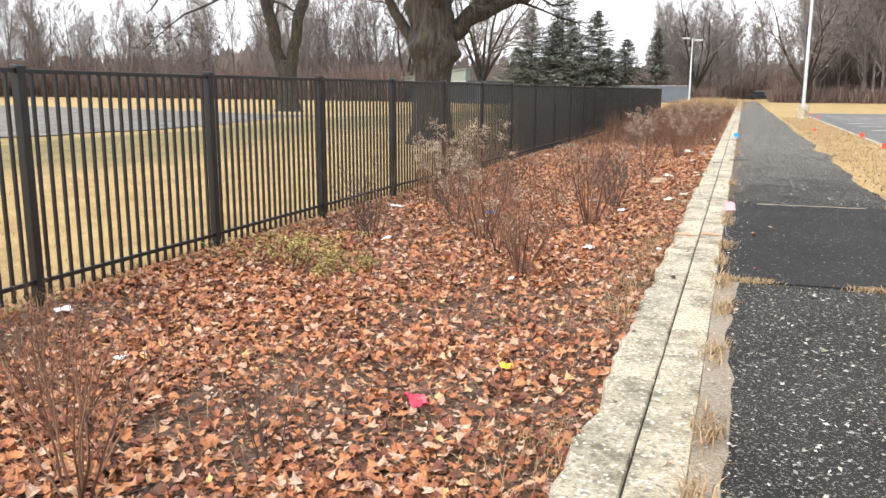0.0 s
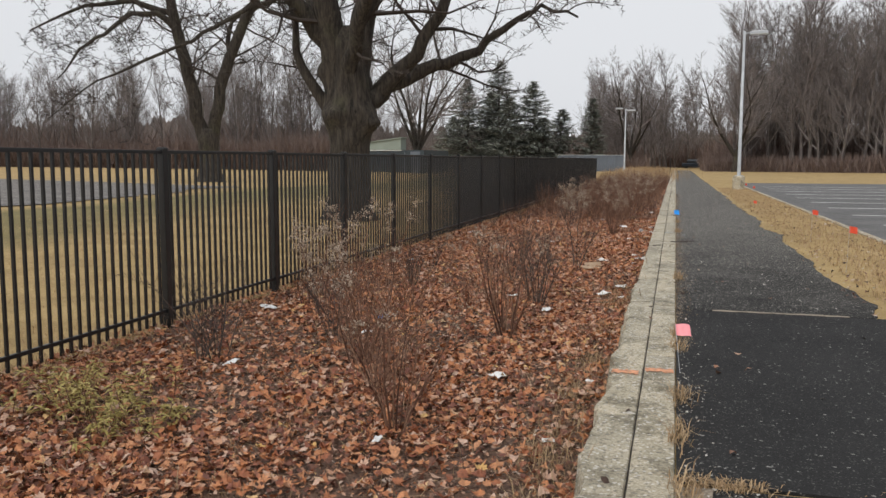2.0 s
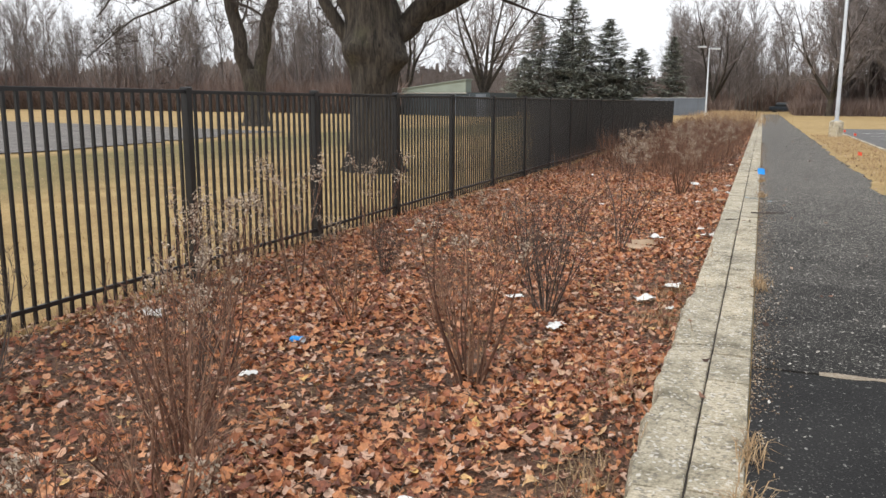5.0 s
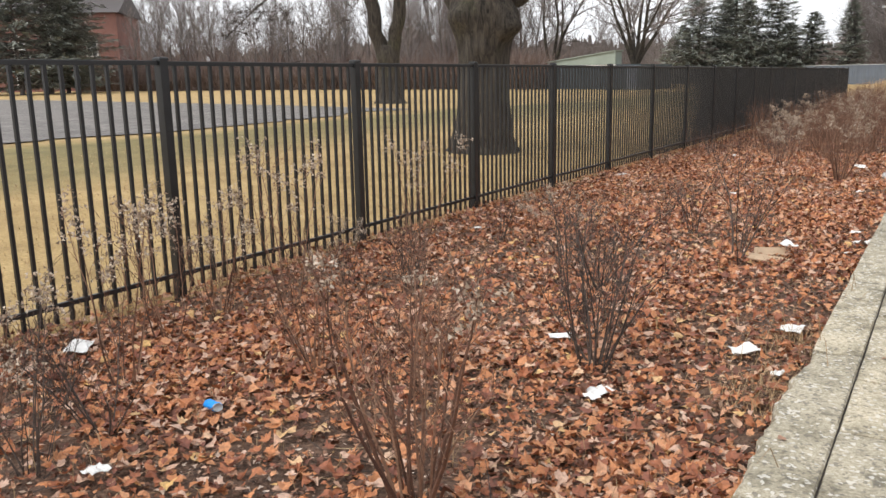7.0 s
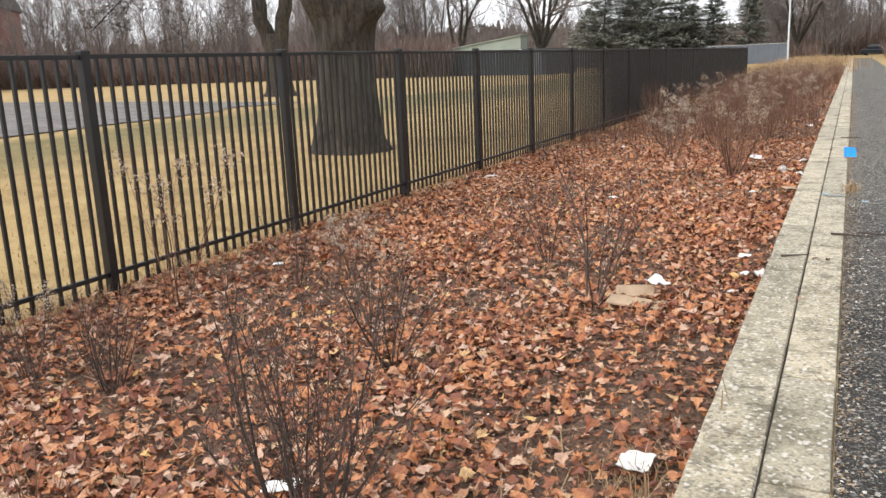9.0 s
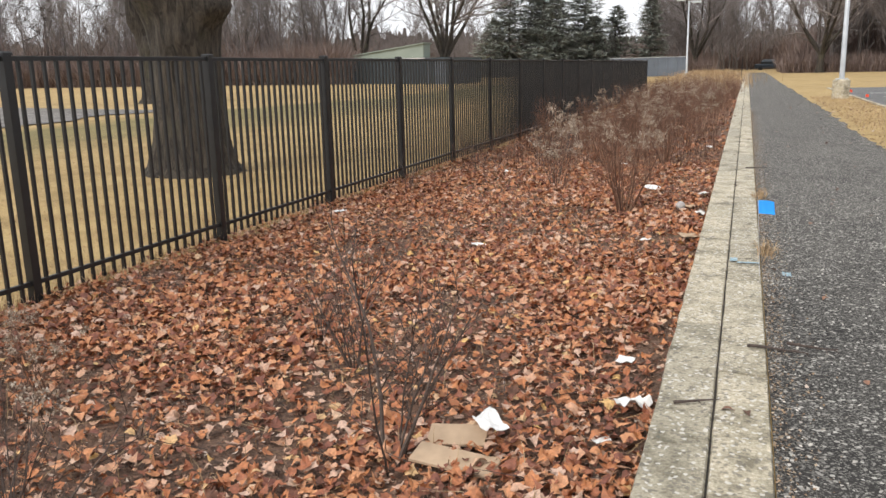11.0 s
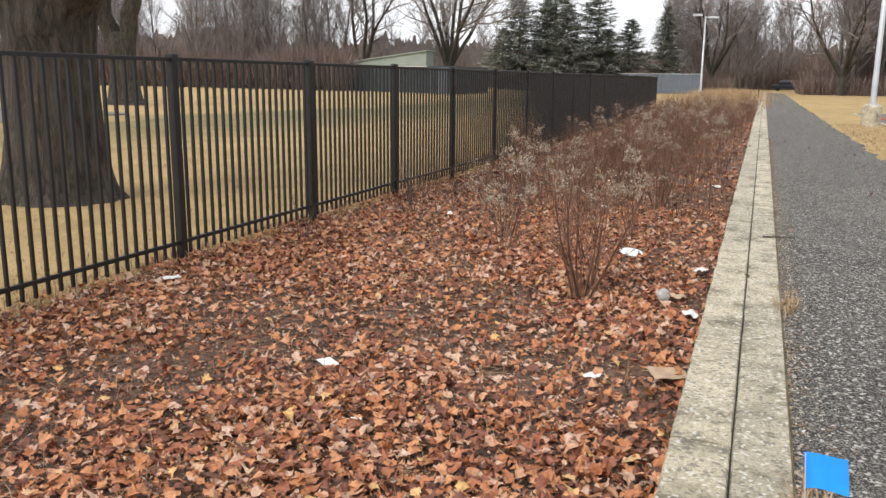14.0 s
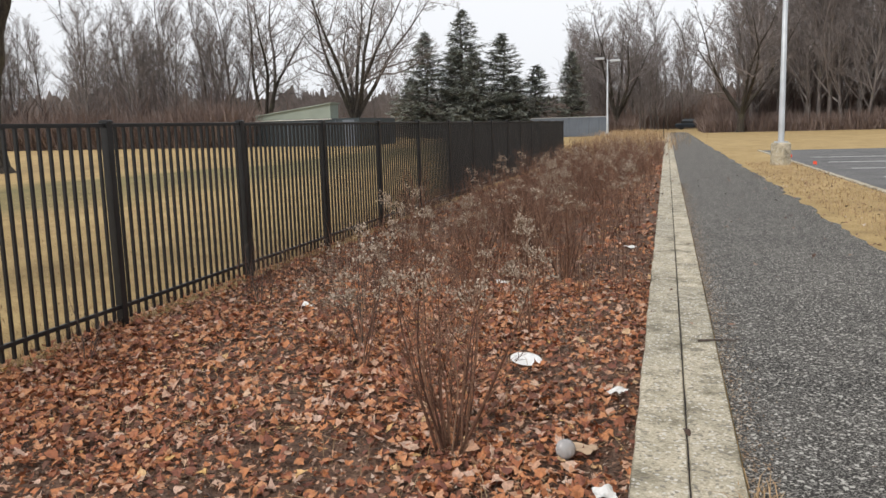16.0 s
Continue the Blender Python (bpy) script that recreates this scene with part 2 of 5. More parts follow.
JOINT = speckled("dark_joint_dirt", ((0.3, (0.015, 0.012, 0.009)), (0.7, (0.05, 0.04, 0.03))), 50.0)
WHITE = plain("white_paper", (0.74, 0.73, 0.71), 0.7, 0, 0.08, 30)
CARD = plain("brown_cardboard", (0.46, 0.33, 0.22), 0.85, 0, 0.12, 12)
BLUE = plain("blue_vinyl", (0.01, 0.30, 0.88), 0.5, 0, 0.08)
PINK = plain("pink_vinyl", (0.95, 0.33, 0.36), 0.5, 0, 0.08)
ORANGE = plain("orange_red_vinyl", (0.85, 0.10, 0.05), 0.5, 0, 0.08)
RED = plain("crimson_plastic", (0.55, 0.03, 0.08), 0.4, 0, 0.1)
YELLOW = plain("yellow_leaf_skin", (0.75, 0.45, 0.04), 0.6, 0, 0.1)
PAINT_ORANGE = plain("orange_marking_paint", (0.62, 0.29, 0.16), 0.8, 0, 0.35, 30)
PAINT_BLUE = plain("blue_marking_paint", (0.27, 0.38, 0.43), 0.8, 0, 0.4, 40)
PAINT_WHITE = plain("white_line_paint", (0.62, 0.62, 0.60), 0.8, 0, 0.25, 6)
ROOF_GREEN = plain("pale_green_roofing", (0.24, 0.28, 0.24), 0.7, 0, 0.08, 1.0)
WALL_DARK = plain("dark_teal_siding", (0.030, 0.042, 0.050), 0.7, 0, 0.15, 1.0)
SHEET = plain("blue_grey_sheet_metal", (0.12, 0.14, 0.17), 0.55, 0.1, 0.1, 1.0)
BRICK = speckled("red_brick", ((0.3, (0.21, 0.095, 0.075)), (0.7, (0.33, 0.165, 0.135))), 14.0, big_scale=0.5)
TRIM = plain("white_trim", (0.72, 0.71, 0.68), 0.6, 0, 0.05, 3)
DARKGLASS = plain("dark_window_glass", (0.03, 0.035, 0.04), 0.1, 0, 0.1, 1)
WOODS = speckled("distant_woods", ((0.3, (0.14, 0.118, 0.112)), (0.7, (0.27, 0.235, 0.225))), 1.1, big_scale=0.2, bump=0.2)
CLEAR, _n, _l, _b = material("clear_plastic", 0.15)
_b.inputs["Base Color"].default_value, _b.inputs["Transmission Weight"].default_value = (0.75, 0.73, 0.72, 1), 0.55


# ---- geometry helpers ----
def mesh_of(name, verts, faces, mat, smooth=False):
    me = bpy.data.meshes.new(name)
    me.from_pydata(verts, [], faces)
    me.materials.append(mat)
    if smooth:
        me.shade_smooth()
    return me


def piece(name, me, parent=None, m=None, label=""):
    ob = new(name, me)
    if parent:
        ob.parent = parent
    if m is not None:
        ob.matrix_basis = m
    return tagged(ob, label)


class Geo:
    """Gathers vertices and faces for one mesh."""

    def __init__(self):
        self.v, self.f = [], []

    def box(self, x0, y0, z0, x1, y1, z1, c=0.0):
        k = len(self.v)
        if c <= 0:
            self.v += [(x0, y0, z0), (x1, y0, z0), (x1, y1, z0), (x0, y1, z0), (x0, y0, z1), (x1, y0, z1), (x1, y1, z1), (x0, y1, z1)]
            q = [(3, 2, 1, 0), (4, 5, 6, 7), (0, 1, 5, 4), (1, 2, 6, 5), (2, 3, 7, 6), (3, 0, 4, 7)]
        else:
            self.v += [(x0, y0, z0), (x1, y0, z0), (x1, y1, z0), (x0, y1, z0), (x0, y0, z1 - c), (x1, y0, z1 - c), (x1, y1, z1 - c), (x0, y1, z1 - c),
                       (x0 + c, y0 + c, z1), (x1 - c, y0 + c, z1), (x1 - c, y1 - c, z1), (x0 + c, y1 - c, z1)]
            q = [(3, 2, 1, 0), (8, 9, 10, 11), (0, 1, 5, 4), (1, 2, 6, 5), (2, 3, 7, 6), (3, 0, 4, 7), (4, 5, 9, 8), (5, 6, 10, 9), (6, 7, 11, 10), (7, 4, 8, 11)]
        self.f += [tuple(k + i for i in face) for face in q]
        return self

    def tube(self, pts, radii, sides=4):
        k, n = len(self.v), len(pts)
        for i, p in enumerate(pts):
            d = (pts[min(i + 1, n - 1)] - pts[max(i - 1, 0)]).normalized()
            a = d.cross(Vector((0.31, 0.95, 0.07)))
            if a.length < 0.05:
                a = d.cross(Vector((1, 0, 0)))
            a.normalize()
            b = d.cross(a)
            for s in range(sides):
                w = 2 * math.pi * s / sides
                self.v.append(tuple(p + (a * math.cos(w) + b * math.sin(w)) * radii[i]))
        for i in range(n - 1):
            for s in range(sides):
                t = (s + 1) % sides
                self.f.append((k + i * sides + s, k + i * sides + t, k + (i + 1) * sides + t, k + (i + 1) * sides + s))
        self.f.append(tuple(k + (n - 1) * sides + s for s in range(sides)))
        return self

    def tri(self, a, b, c):
        k = len(self.v)
        self.v += [tuple(a), tuple(b), tuple(c)]
        self.f.append((k, k + 1, k + 2))

    def mesh(self, name, mat, smooth=False):
        return mesh_of(name, self.v, self.f, mat, smooth)


def wander(rng, p, d, length, segs, bend, lift=0.0):
    """A crooked line from p along d."""
    pts, d = [p.copy()], d.normalized()
    for _ in range(segs):
        d = (d + Vector((rng.gauss(0, bend), rng.gauss(0, bend), rng.gauss(0, bend) + lift))).normalized()
        pts.append(pts[-1] + d * (length / segs))
    return pts


def taper(r0, r1, n):
    return [r0 + (r1 - r0) * i / (n - 1) for i in range(n)]


def branch_out(rng, geo, pts, r0, level, counts, spread, lift, ratio=0.55, thin=0.012, start=0.25, bend=0.16, sides=3):
    """Side branches along a line, and theirs in turn."""
    if level >= len(counts):
        return
    total = sum((b - a).length for a, b in zip(pts, pts[1:]))
    for i in range(counts[level]):
        u = start + (1 - start) * (i + rng.random()) / counts[level]
        x = u * (len(pts) - 1)
        j = min(int(x), len(pts) - 2)
        p = pts[j].lerp(pts[j + 1], x - j)
        d = (pts[j + 1] - pts[j]).normalized()
        side = Vector((rng.gauss(0, 1), rng.gauss(0, 1), rng.gauss(0, 0.5)))
        side = (side - d * side.dot(d)).normalized()
        way = d * (1 - spread) + side * spread + Vector((0, 0, lift))
        length = total * ratio * (1.15 - 0.6 * u) * rng.uniform(0.7, 1.2)
        r = max(thin, r0 * (1 - 0.75 * u) * 0.55)
        segs = 5 if level == 0 else 4 if level == 1 else 3
        line = wander(rng, p, way, length, segs, bend, lift * 0.3)
        if level >= 2:
            across = way.cross(Vector((rng.gauss(0, 1), rng.gauss(0, 1), 0.5))).normalized() * thin * 1.4
            geo.tri(line[0] - across, line[0] + across, line[-1])
            continue
        geo.tube(line, taper(r, thin * 0.5, len(line)), 4 if level == 0 and sides > 3 else 3)
        branch_out(rng, geo, line, r, level + 1, counts, spread, lift, ratio, thin, 0.2, bend, sides)


def smooth(a, b, x):
    u = min(1.0, max(0.0, (x - a) / (b - a)))
    return u * u * (3 - 2 * u)


def lawn_z(x, y):
    """The lie of the land on the fence's side."""
    d = max(0.0, -7.0 - x)
    z = 0.06 + 1.3 * (1 - math.exp(-d / 42.0))
    return z + (0.49 - z) * smooth(58, 95, y) * smooth(-14, -4, x)


def bed_z(x, y):
    """The leaf-covered bed between fence and curb."""
    z = 0.055 + 0.10 * smooth(-1.4, -0.35, x) + 0.05 * noise.noise(Vector((x * 0.5, y * 0.5, 3.0))) + 0.018 * noise.noise(Vector((x * 2.3, y * 2.3, 8.0)))
    return z + 0.36 * smooth(45, 75, y) * smooth(-5.0, -3.5, x) - 0.05 * smooth(-4.9, -5.3, x)


def top_z(x, y):
    return 0.5 if x > -0.3 else bed_z(x, y) if x > -5.1 and y < 75 else lawn_z(x, y)


def sheet(name, xs, ys, height, mat):
    v = [(x, y, height(x, y)) for y in ys for x in xs]
    w = len(xs)
    f = [(j * w + i, j * w + i + 1, (j + 1) * w + i + 1, (j + 1) * w + i) for j in range(len(ys) - 1) for i in range(w - 1)]
    return mesh_of(name, v, f, mat, True)


# ---- ground ----
def ground_height(x, y):
    if x > -0.15:
        return 0.485
    if x > -5.1 and y < 75:
        return min(lawn_z(x, y), bed_z(x, y)) - 0.06
    return lawn_z(x, y)


XS = [-1500, -700, -400, -260, -200, -160, -130, -105, -85, -70, -58, -48, -40, -33, -27, -22, -18, -15, -12.5, -10.5, -9, -8, -7, -6.2, -5.6, -5.25, -5.0, -4, -3, -2, -1, -0.2, -0.1, 3, 10, 40, 120, 400, 1500]
YS = [-1500, -400, -100, -40] + [-20 + 4 * i for i in range(32)] + [115, 130, 150, 180, 230, 320, 600, 1500]
tagged(piece("ground", sheet("ground", XS, YS, ground_height, LAWN)), "dormant straw-coloured lawn with greenish shading in its colour", "lawn", kind="structure")
bed = sheet("planting_bed", [-5.35 + 0.126 * i for i in range(41)], [-6 + 0.16 * i for i in range(500)], bed_z, SOIL)
tagged(piece("planting_bed", bed), "dark soil bed under brown fallen leaves", "ground", kind="structure")

# ---- walkway, verge and parking lot ----
def slab(name, x0, x1, y0, y1, z, mat, label, category, ragged=0.0, seed=1, base=0.4):
    rng = random.Random(seed)
    n = max(2, int((y1 - y0) / (0.12 if ragged else 0.5)))
    g = Geo()
    for i in range(n + 1):
        y = y0 + (y1 - y0) * i / n
        xr = x1 + ragged * (noise.noise(Vector((seed * 3.1, y * 0.7, 0))) + 0.6 * noise.noise(Vector((seed * 1.7, y * 2.9, 4))) + 0.12 * noise.noise(Vector((seed * 2.3, y * 6.7, 6))))
        xl = x0
        g.v += [(xl, y, base), (xl, y, z), (xr, y, z), (xr + 0.03, y, base)]
    for i in range(n):
        a, b = 4 * i, 4 * i + 4
        g.f += [(a, b, b + 1, a + 1), (a + 1, b + 1, b + 2, a + 2), (a + 2, b + 2, b + 3, a + 3)]
    g.f += [(0, 1, 2, 3), (4 * n + 3, 4 * n + 2, 4 * n + 1, 4 * n)]
    return tagged(piece(name, g.mesh(name, mat)), label, category, kind="structure")


slab("walkway", 0.105, 9.0, -8, 6.02, 0.494, ASPHALT_OLD, "old black asphalt with scattered pale stone chips", "walkway", 0, 2)
slab("walkway", 0.105, 9.0, 6.05, 10.2, 0.500, ASPHALT_NEW, "smooth dark asphalt patch beside the curb", "walkway", 0, 3)
slab("walkway", 0.105, 1.85, 10.24, 112, 0.497, ASPHALT_GREY, "grey worn asphalt walkway with exposed stone chips", "walkway", 0.13, 5)
slab("parking_lot", 3.5, 60, 10.24, 54, 0.493, ASPHALT_LOT, "pale grey asphalt parking lot with faint white lines", "parking lot", 0, 6)
for i in range(9):
    g = Geo().box(4.3, 21.5 + 3.2 * i, 0.49, 9.6, 21.6 + 3.2 * i, 0.497)
    tagged(piece("parking_line", g.mesh("parking_line", PAINT_WHITE)), "faded white painted parking line", "road marking", "parking lines", "structure")
tagged(piece("lot_edging", Geo().box(3.38, 10.3, 0.3, 3.5, 54, 0.515, 0.01).mesh("lot_edging", CONCRETE)), "pale concrete edging along the parking lot", "curb", kind="structure")
slab("sand_strip", 0.10, 0.22, -6, 6.0, 0.4985, SAND, "pale gritty sand along the curb", "sand", 0.07, 7)

# ---- fence ----
POST_Y, PITCH, FENCE_X = 7.62, 2.438, -5.11
fence_group = "black metal fence"


def fence_panel():
    thing = new("metal_fence")
    w = PITCH - 0.076
    rail = Geo().box(-0.016, 0, -0.018, 0.016, w, 0.018, 0.004).mesh("rail", BLACK)
    piece("top_rail", rail, thing, pose(0, 0.038, 1.845))
    piece("bottom_rail", rail, thing, pose(0, 0.038, 0.165))
    pick = Geo().box(-0.0125, -0.0125, 0.04, 0.0125, 0.0125, 1.828).mesh("picket", BLACK)
    for i in range(19):
        piece("picket", pick, thing, pose(0, PITCH * (i + 1) / 20, 0))
    return tagged(thing, "black powder-coated metal picket fence section between posts", "fence", fence_group)


def fence_post():
    thing = new("fence_post")
    piece("shaft", Geo().box(-0.037, -0.037, -0.1, 0.037, 0.037, 1.865).mesh("shaft", BLACK), thing)
    cap = Geo().box(-0.043, -0.043, 1.865, 0.043, 0.043, 1.895, 0.012)
    piece("cap", cap.mesh("cap", BLACK), thing)
    return tagged(thing, "square black metal fence post with flat cap", "fence post", fence_group)


def fence_z(k):
    return 0.075 + 0.02 * math.sin(k * 1.3)


PANEL, POST = fence_panel(), fence_post()
LAST = 21
for k in range(-4, LAST + 1):
    y = POST_Y + PITCH * k
    m = pose(FENCE_X, y, 0.075)
    q = pose(FENCE_X, y, 0.075, 0.12 * math.sin(k * 2.1), 0, 0)
    if k == -4:
        POST.matrix_basis, PANEL.matrix_basis = m, q
    else:
        copy_thing(POST, m)
        if k < LAST:
            copy_thing(PANEL, q)


# ---- big trees behind the fence ----
def limb_tree(name, base, right, trunk, limbs, seed, label, counts, thin, sides=10, bumps=0.0, burls=()):
    """A big bare tree: trunk rings (height, radius, offset) and limbs as lines of (offset, depth, height, radius)."""
    rng = random.Random(seed)
    thing = new(name)
    thing.location = base
    u = Vector((right[0], right[1], 0)).normalized()
    d = Vector((-u.y, u.x, 0))
    g = Geo()
    n = 44
    rings = []
    for (z0, r0, o0), (z1, r1, o1) in zip(trunk, trunk[1:]):
        rings += [(z0 + (z1 - z0) * i / 3, r0 + (r1 - r0) * i / 3, o0 + (o1 - o0) * i / 3) for i in range(3)]
    trunk = rings + [trunk[-1]]
    for z, r, o in trunk:
        for s in range(n):
            w = 2 * math.pi * s / n
            rr = r * (1 + bumps * (0.9 * noise.noise(Vector((math.cos(w) * 2.2, math.sin(w) * 2.2, z * 0.30 + seed))) + 0.5 * noise.noise(Vector((math.cos(w) * 4, math.sin(w) * 4, z * 1.1 + seed)))) + 0.035 * noise.noise(Vector((math.cos(w) * 11, math.sin(w) * 11, z * 0.8 + seed))))
            for bz, bw, size in burls:
                turn = (w - bw + math.pi) % (2 * math.pi) - math.pi
                rr += size * math.exp(-((z - bz) / 0.24) ** 2 - (turn / 0.42) ** 2)
            g.v.append(tuple(u * (o + rr * math.cos(w)) + d * rr * math.sin(w) + Vector((0, 0, z))))
    for i in range(len(trunk) - 1):
        for s in range(n):
            t = (s + 1) % n
            g.f.append((i * n + s, i * n + t, (i + 1) * n + t, (i + 1) * n + s))
    g.f.append(tuple((len(trunk) - 1) * n + s for s in range(n)))
    piece("trunk", g.mesh("trunk", BARK, True), thing)
    for line in limbs:
        g, tw = Geo(), Geo()
        pts = [u * a + d * b + Vector((0, 0, c)) for a, b, c, _ in line]
        rad = [r for *_, r in line]
        fine, fr = [], []
        for i in range(len(pts) - 1):
            for s in range(3):
                fine.append(pts[i].lerp(pts[i + 1], s / 3) + Vector((rng.gauss(0, 0.05), rng.gauss(0, 0.05), rng.gauss(0, 0.05))) * (1 if i + s else 0))
                fr.append(rad[i] + (rad[i + 1] - rad[i]) * s / 3)
        fine.append(pts[-1]), fr.append(rad[-1])
        g.tube(fine, fr, sides)
        limb = piece("limb", g.mesh("limb", BARK, True), thing)
        branch_out(rng, tw, fine, rad[0] * 0.6, 0, counts, 0.75, 0.12, 0.42, thin, 0.3, 0.2, 4)
        tagged(piece("twig_spray", tw.mesh("twigs", TWIG_DARK), limb), kind="stuff")
    return tagged(thing, label, "tree")


BIG = (-9.0, 24.6, lawn_z(-9.0, 24.6) - 0.05)
limb_tree("bare_tree", BIG, (0.926, 0.381), [(0, 0.86, 0), (0.2, 0.72, 0), (0.6, 0.63, 0), (1.1, 0.58, 0), (1.6, 0.55, 0), (2.1, 0.54, 0.02), (2.5, 0.58, 0.04), (2.8, 0.68, 0.08), (3.1, 0.72, 0.08), (3.4, 0.66, 0.04), (3.8, 0.62, 0), (4.3, 0.62, -0.03), (5.0, 0.56, -0.05), (5.5, 0.3, -0.05)],
          [[(0.05, 0, 2.9, 0.24), (0.45, 0, 3.35, 0.33), (1.2, 0.2, 3.9, 0.26), (2.6, 0.5, 4.5, 0.19), (3.7, 0.5, 4.9, 0.14), (5.0, 0.3, 5.9, 0.09), (5.6, 0.2, 6.2, 0.06), (6.7, 0, 5.9, 0.03)],
           [(0.9, 0.1, 3.7, 0.26), (1.9, -0.3, 4.7, 0.2), (2.6, -0.6, 5.8, 0.16), (3.1, -0.9, 7.5, 0.12), (3.5, -1.2, 9.8, 0.06)],
           [(0.10, 0, 3.3, 0.30), (0.25, 0.1, 4.6, 0.38), (0.55, 0.3, 6.4, 0.33), (1.2, 0.7, 8.6, 0.25), (1.6, 1.0, 11.5, 0.14), (1.9, 1.5, 14, 0.06)],
           [(-0.12, 0, 3.3, 0.30), (-0.3, -0.1, 4.6, 0.38), (-0.6, -0.3, 6.4, 0.34), (-0.9, -0.8, 9, 0.25), (-1.0, -1.2, 12, 0.14), (-1.3, -1.5, 14.5, 0.06)],
           [(-0.1, 0, 4.2, 0.22), (-0.5, 0, 5.0, 0.27), (-1.4, -0.2, 6.1, 0.22), (-2.4, -0.6, 6.7, 0.18), (-4.2, -1.0, 7.4, 0.12), (-6.5, -1.4, 7.9, 0.05)],
           [(-0.15, 0, 2.4, 0.14), (-0.5, 0.1, 3.0, 0.19), (-1.0, 0.2, 3.9, 0.15), (-1.4, 0.3, 4.8, 0.12), (-1.5, 0.5, 6.0, 0.08), (-2.0, 0.5, 7.3, 0.04)],
           [(0.05, -0.1, 3.6, 0.22), (0.1, -0.45, 4.4, 0.25), (0.4, -1.6, 5.8, 0.19), (1.0, -3.0, 7.4, 0.13), (1.4, -4.2, 9.4, 0.05)],
           [(-0.05, 0.1, 3.6, 0.22), (-0.1, 0.45, 4.4, 0.26), (-0.6, 1.8, 5.8, 0.2), (-1.4, 3.2, 7.4, 0.13), (-2.0, 4.4, 9.6, 0.05)]],
          11, "massive old bare tree with furrowed bark and burls", (11, 9, 9), 0.008, 10, 0.20, [(2.75, -0.5, 0.28), (3.0, -2.4, 0.22), (3.9, 0.3, 0.18), (4.2, 3.3, 0.16), (2.3, -1.5, 0.10)])
SECOND = (-26.0, 44.9, lawn_z(-26, 44.9) - 0.05)
limb_tree("bare_tree", SECOND, (0.85, 0.52), [(0, 0.95, 0), (0.3, 0.72, 0), (1.0, 0.6, 0), (1.8, 0.56, 0), (2.5, 0.60, -0.05), (3.1, 0.42, -0.1)],
          [[(-0.22, 0, 2.2, 0.40), (-0.62, 0, 3.8, 0.38), (-1.0, 0.1, 5.6, 0.36), (-1.45, 0.2, 7.6, 0.33), (-1.8, 0.2, 9.6, 0.29), (-2.2, 0.2, 11.4, 0.24), (-2.7, 0.5, 15, 0.1)],
           [(0.18, 0, 2.2, 0.38), (0.42, -0.1, 3.8, 0.36), (0.72, -0.2, 5.4, 0.34), (1.1, -0.4, 7.0, 0.32), (1.9, -0.4, 8.8, 0.30), (2.9, -0.6, 10.6, 0.24), (3.5, -0.8, 12.0, 0.18), (4.2, -1, 15, 0.07)],
           [(-1.6, 0.1, 8.6, 0.2), (-2.6, -0.3, 9.5, 0.17), (-4.0, -0.6, 9.3, 0.14), (-5.4, -0.8, 8.2, 0.10), (-6.6, -1.0, 7.2, 0.08), (-7.8, -1.0, 5.6, 0.03)],
           [(-1.8, 0.2, 9.6, 0.2), (-4.0, 0.6, 10.2, 0.15), (-6.6, 1.0, 9.9, 0.10), (-9.4, 1.0, 8.4, 0.04)],
           [(2.6, -0.6, 10.2, 0.15), (1.0, -1.6, 9.0, 0.12), (-0.8, -2.0, 7.8, 0.10), (-3.2, -2.4, 6.5, 0.08), (-5.6, -3.0, 5.4, 0.05), (-8.0, -3.0, 3.4, 0.02)],
           [(1.3, 0.2, 7.4, 0.16), (1.15, 0.6, 8.6, 0.13), (1.6, 1.2, 9.6, 0.10), (2.6, 1.6, 9.9, 0.04)],
           [(2.6, -0.4, 10.0, 0.18), (4.8, 0.2, 10.9, 0.13), (7.6, 0.6, 11.0, 0.04)]],
          12, "large bare tree with a forked trunk", (13, 10, 10), 0.013, 9, 0.10)


def wide_tree(name, base, height, width, seed, label, stems=4, thin=0.018):
    rng = random.Random(seed)
    thing = new(name)
    thing.location = base
    trunk, crown = Geo(), Geo()
    trunk.tube([Vector((0, 0, -0.2)), Vector((0, 0, 0.5)), Vector((0.1, 0, height * 0.14)), Vector((0.1, 0, height * 0.2))], [height * 0.036, height * 0.026, height * 0.023, height * 0.018], 9)
    for i in range(stems):
        a = 2 * math.pi * (i + rng.random() * 0.5) / stems
        out = Vector((math.cos(a), math.sin(a), 0)) * width / height
        line = wander(rng, Vector((0.1, 0, height * 0.12)), out * rng.uniform(0.3, 0.9) + Vector((0, 0, 1)), height * rng.uniform(0.75, 0.95), 7, 0.12, 0.05)
        trunk.tube(line, taper(height * 0.014, 0.025, len(line)), 6)
        branch_out(rng, crown, line, height * 0.014, 0, (12, 9, 9), 0.6, 0.16, 0.42, thin, 0.18, 0.17, 4)
    piece("trunk", trunk.mesh("trunk", BARK, True), thing)
    piece("crown", crown.mesh("crown", TWIG_HAZY), thing)
    return tagged(thing, label, "tree")


wide_tree("bare_tree", (-26.2, 85, lawn_z(-26.2, 85)), 15.5, 11.0, 21, "spreading bare tree with several upright limbs", 7, 0.013)
wide_tree("bare_tree", (-35.3, 86.5, lawn_z(-35.3, 86.5)), 14, 10.0, 22, "leaning bare tree with crooked limbs", 4, 0.013)


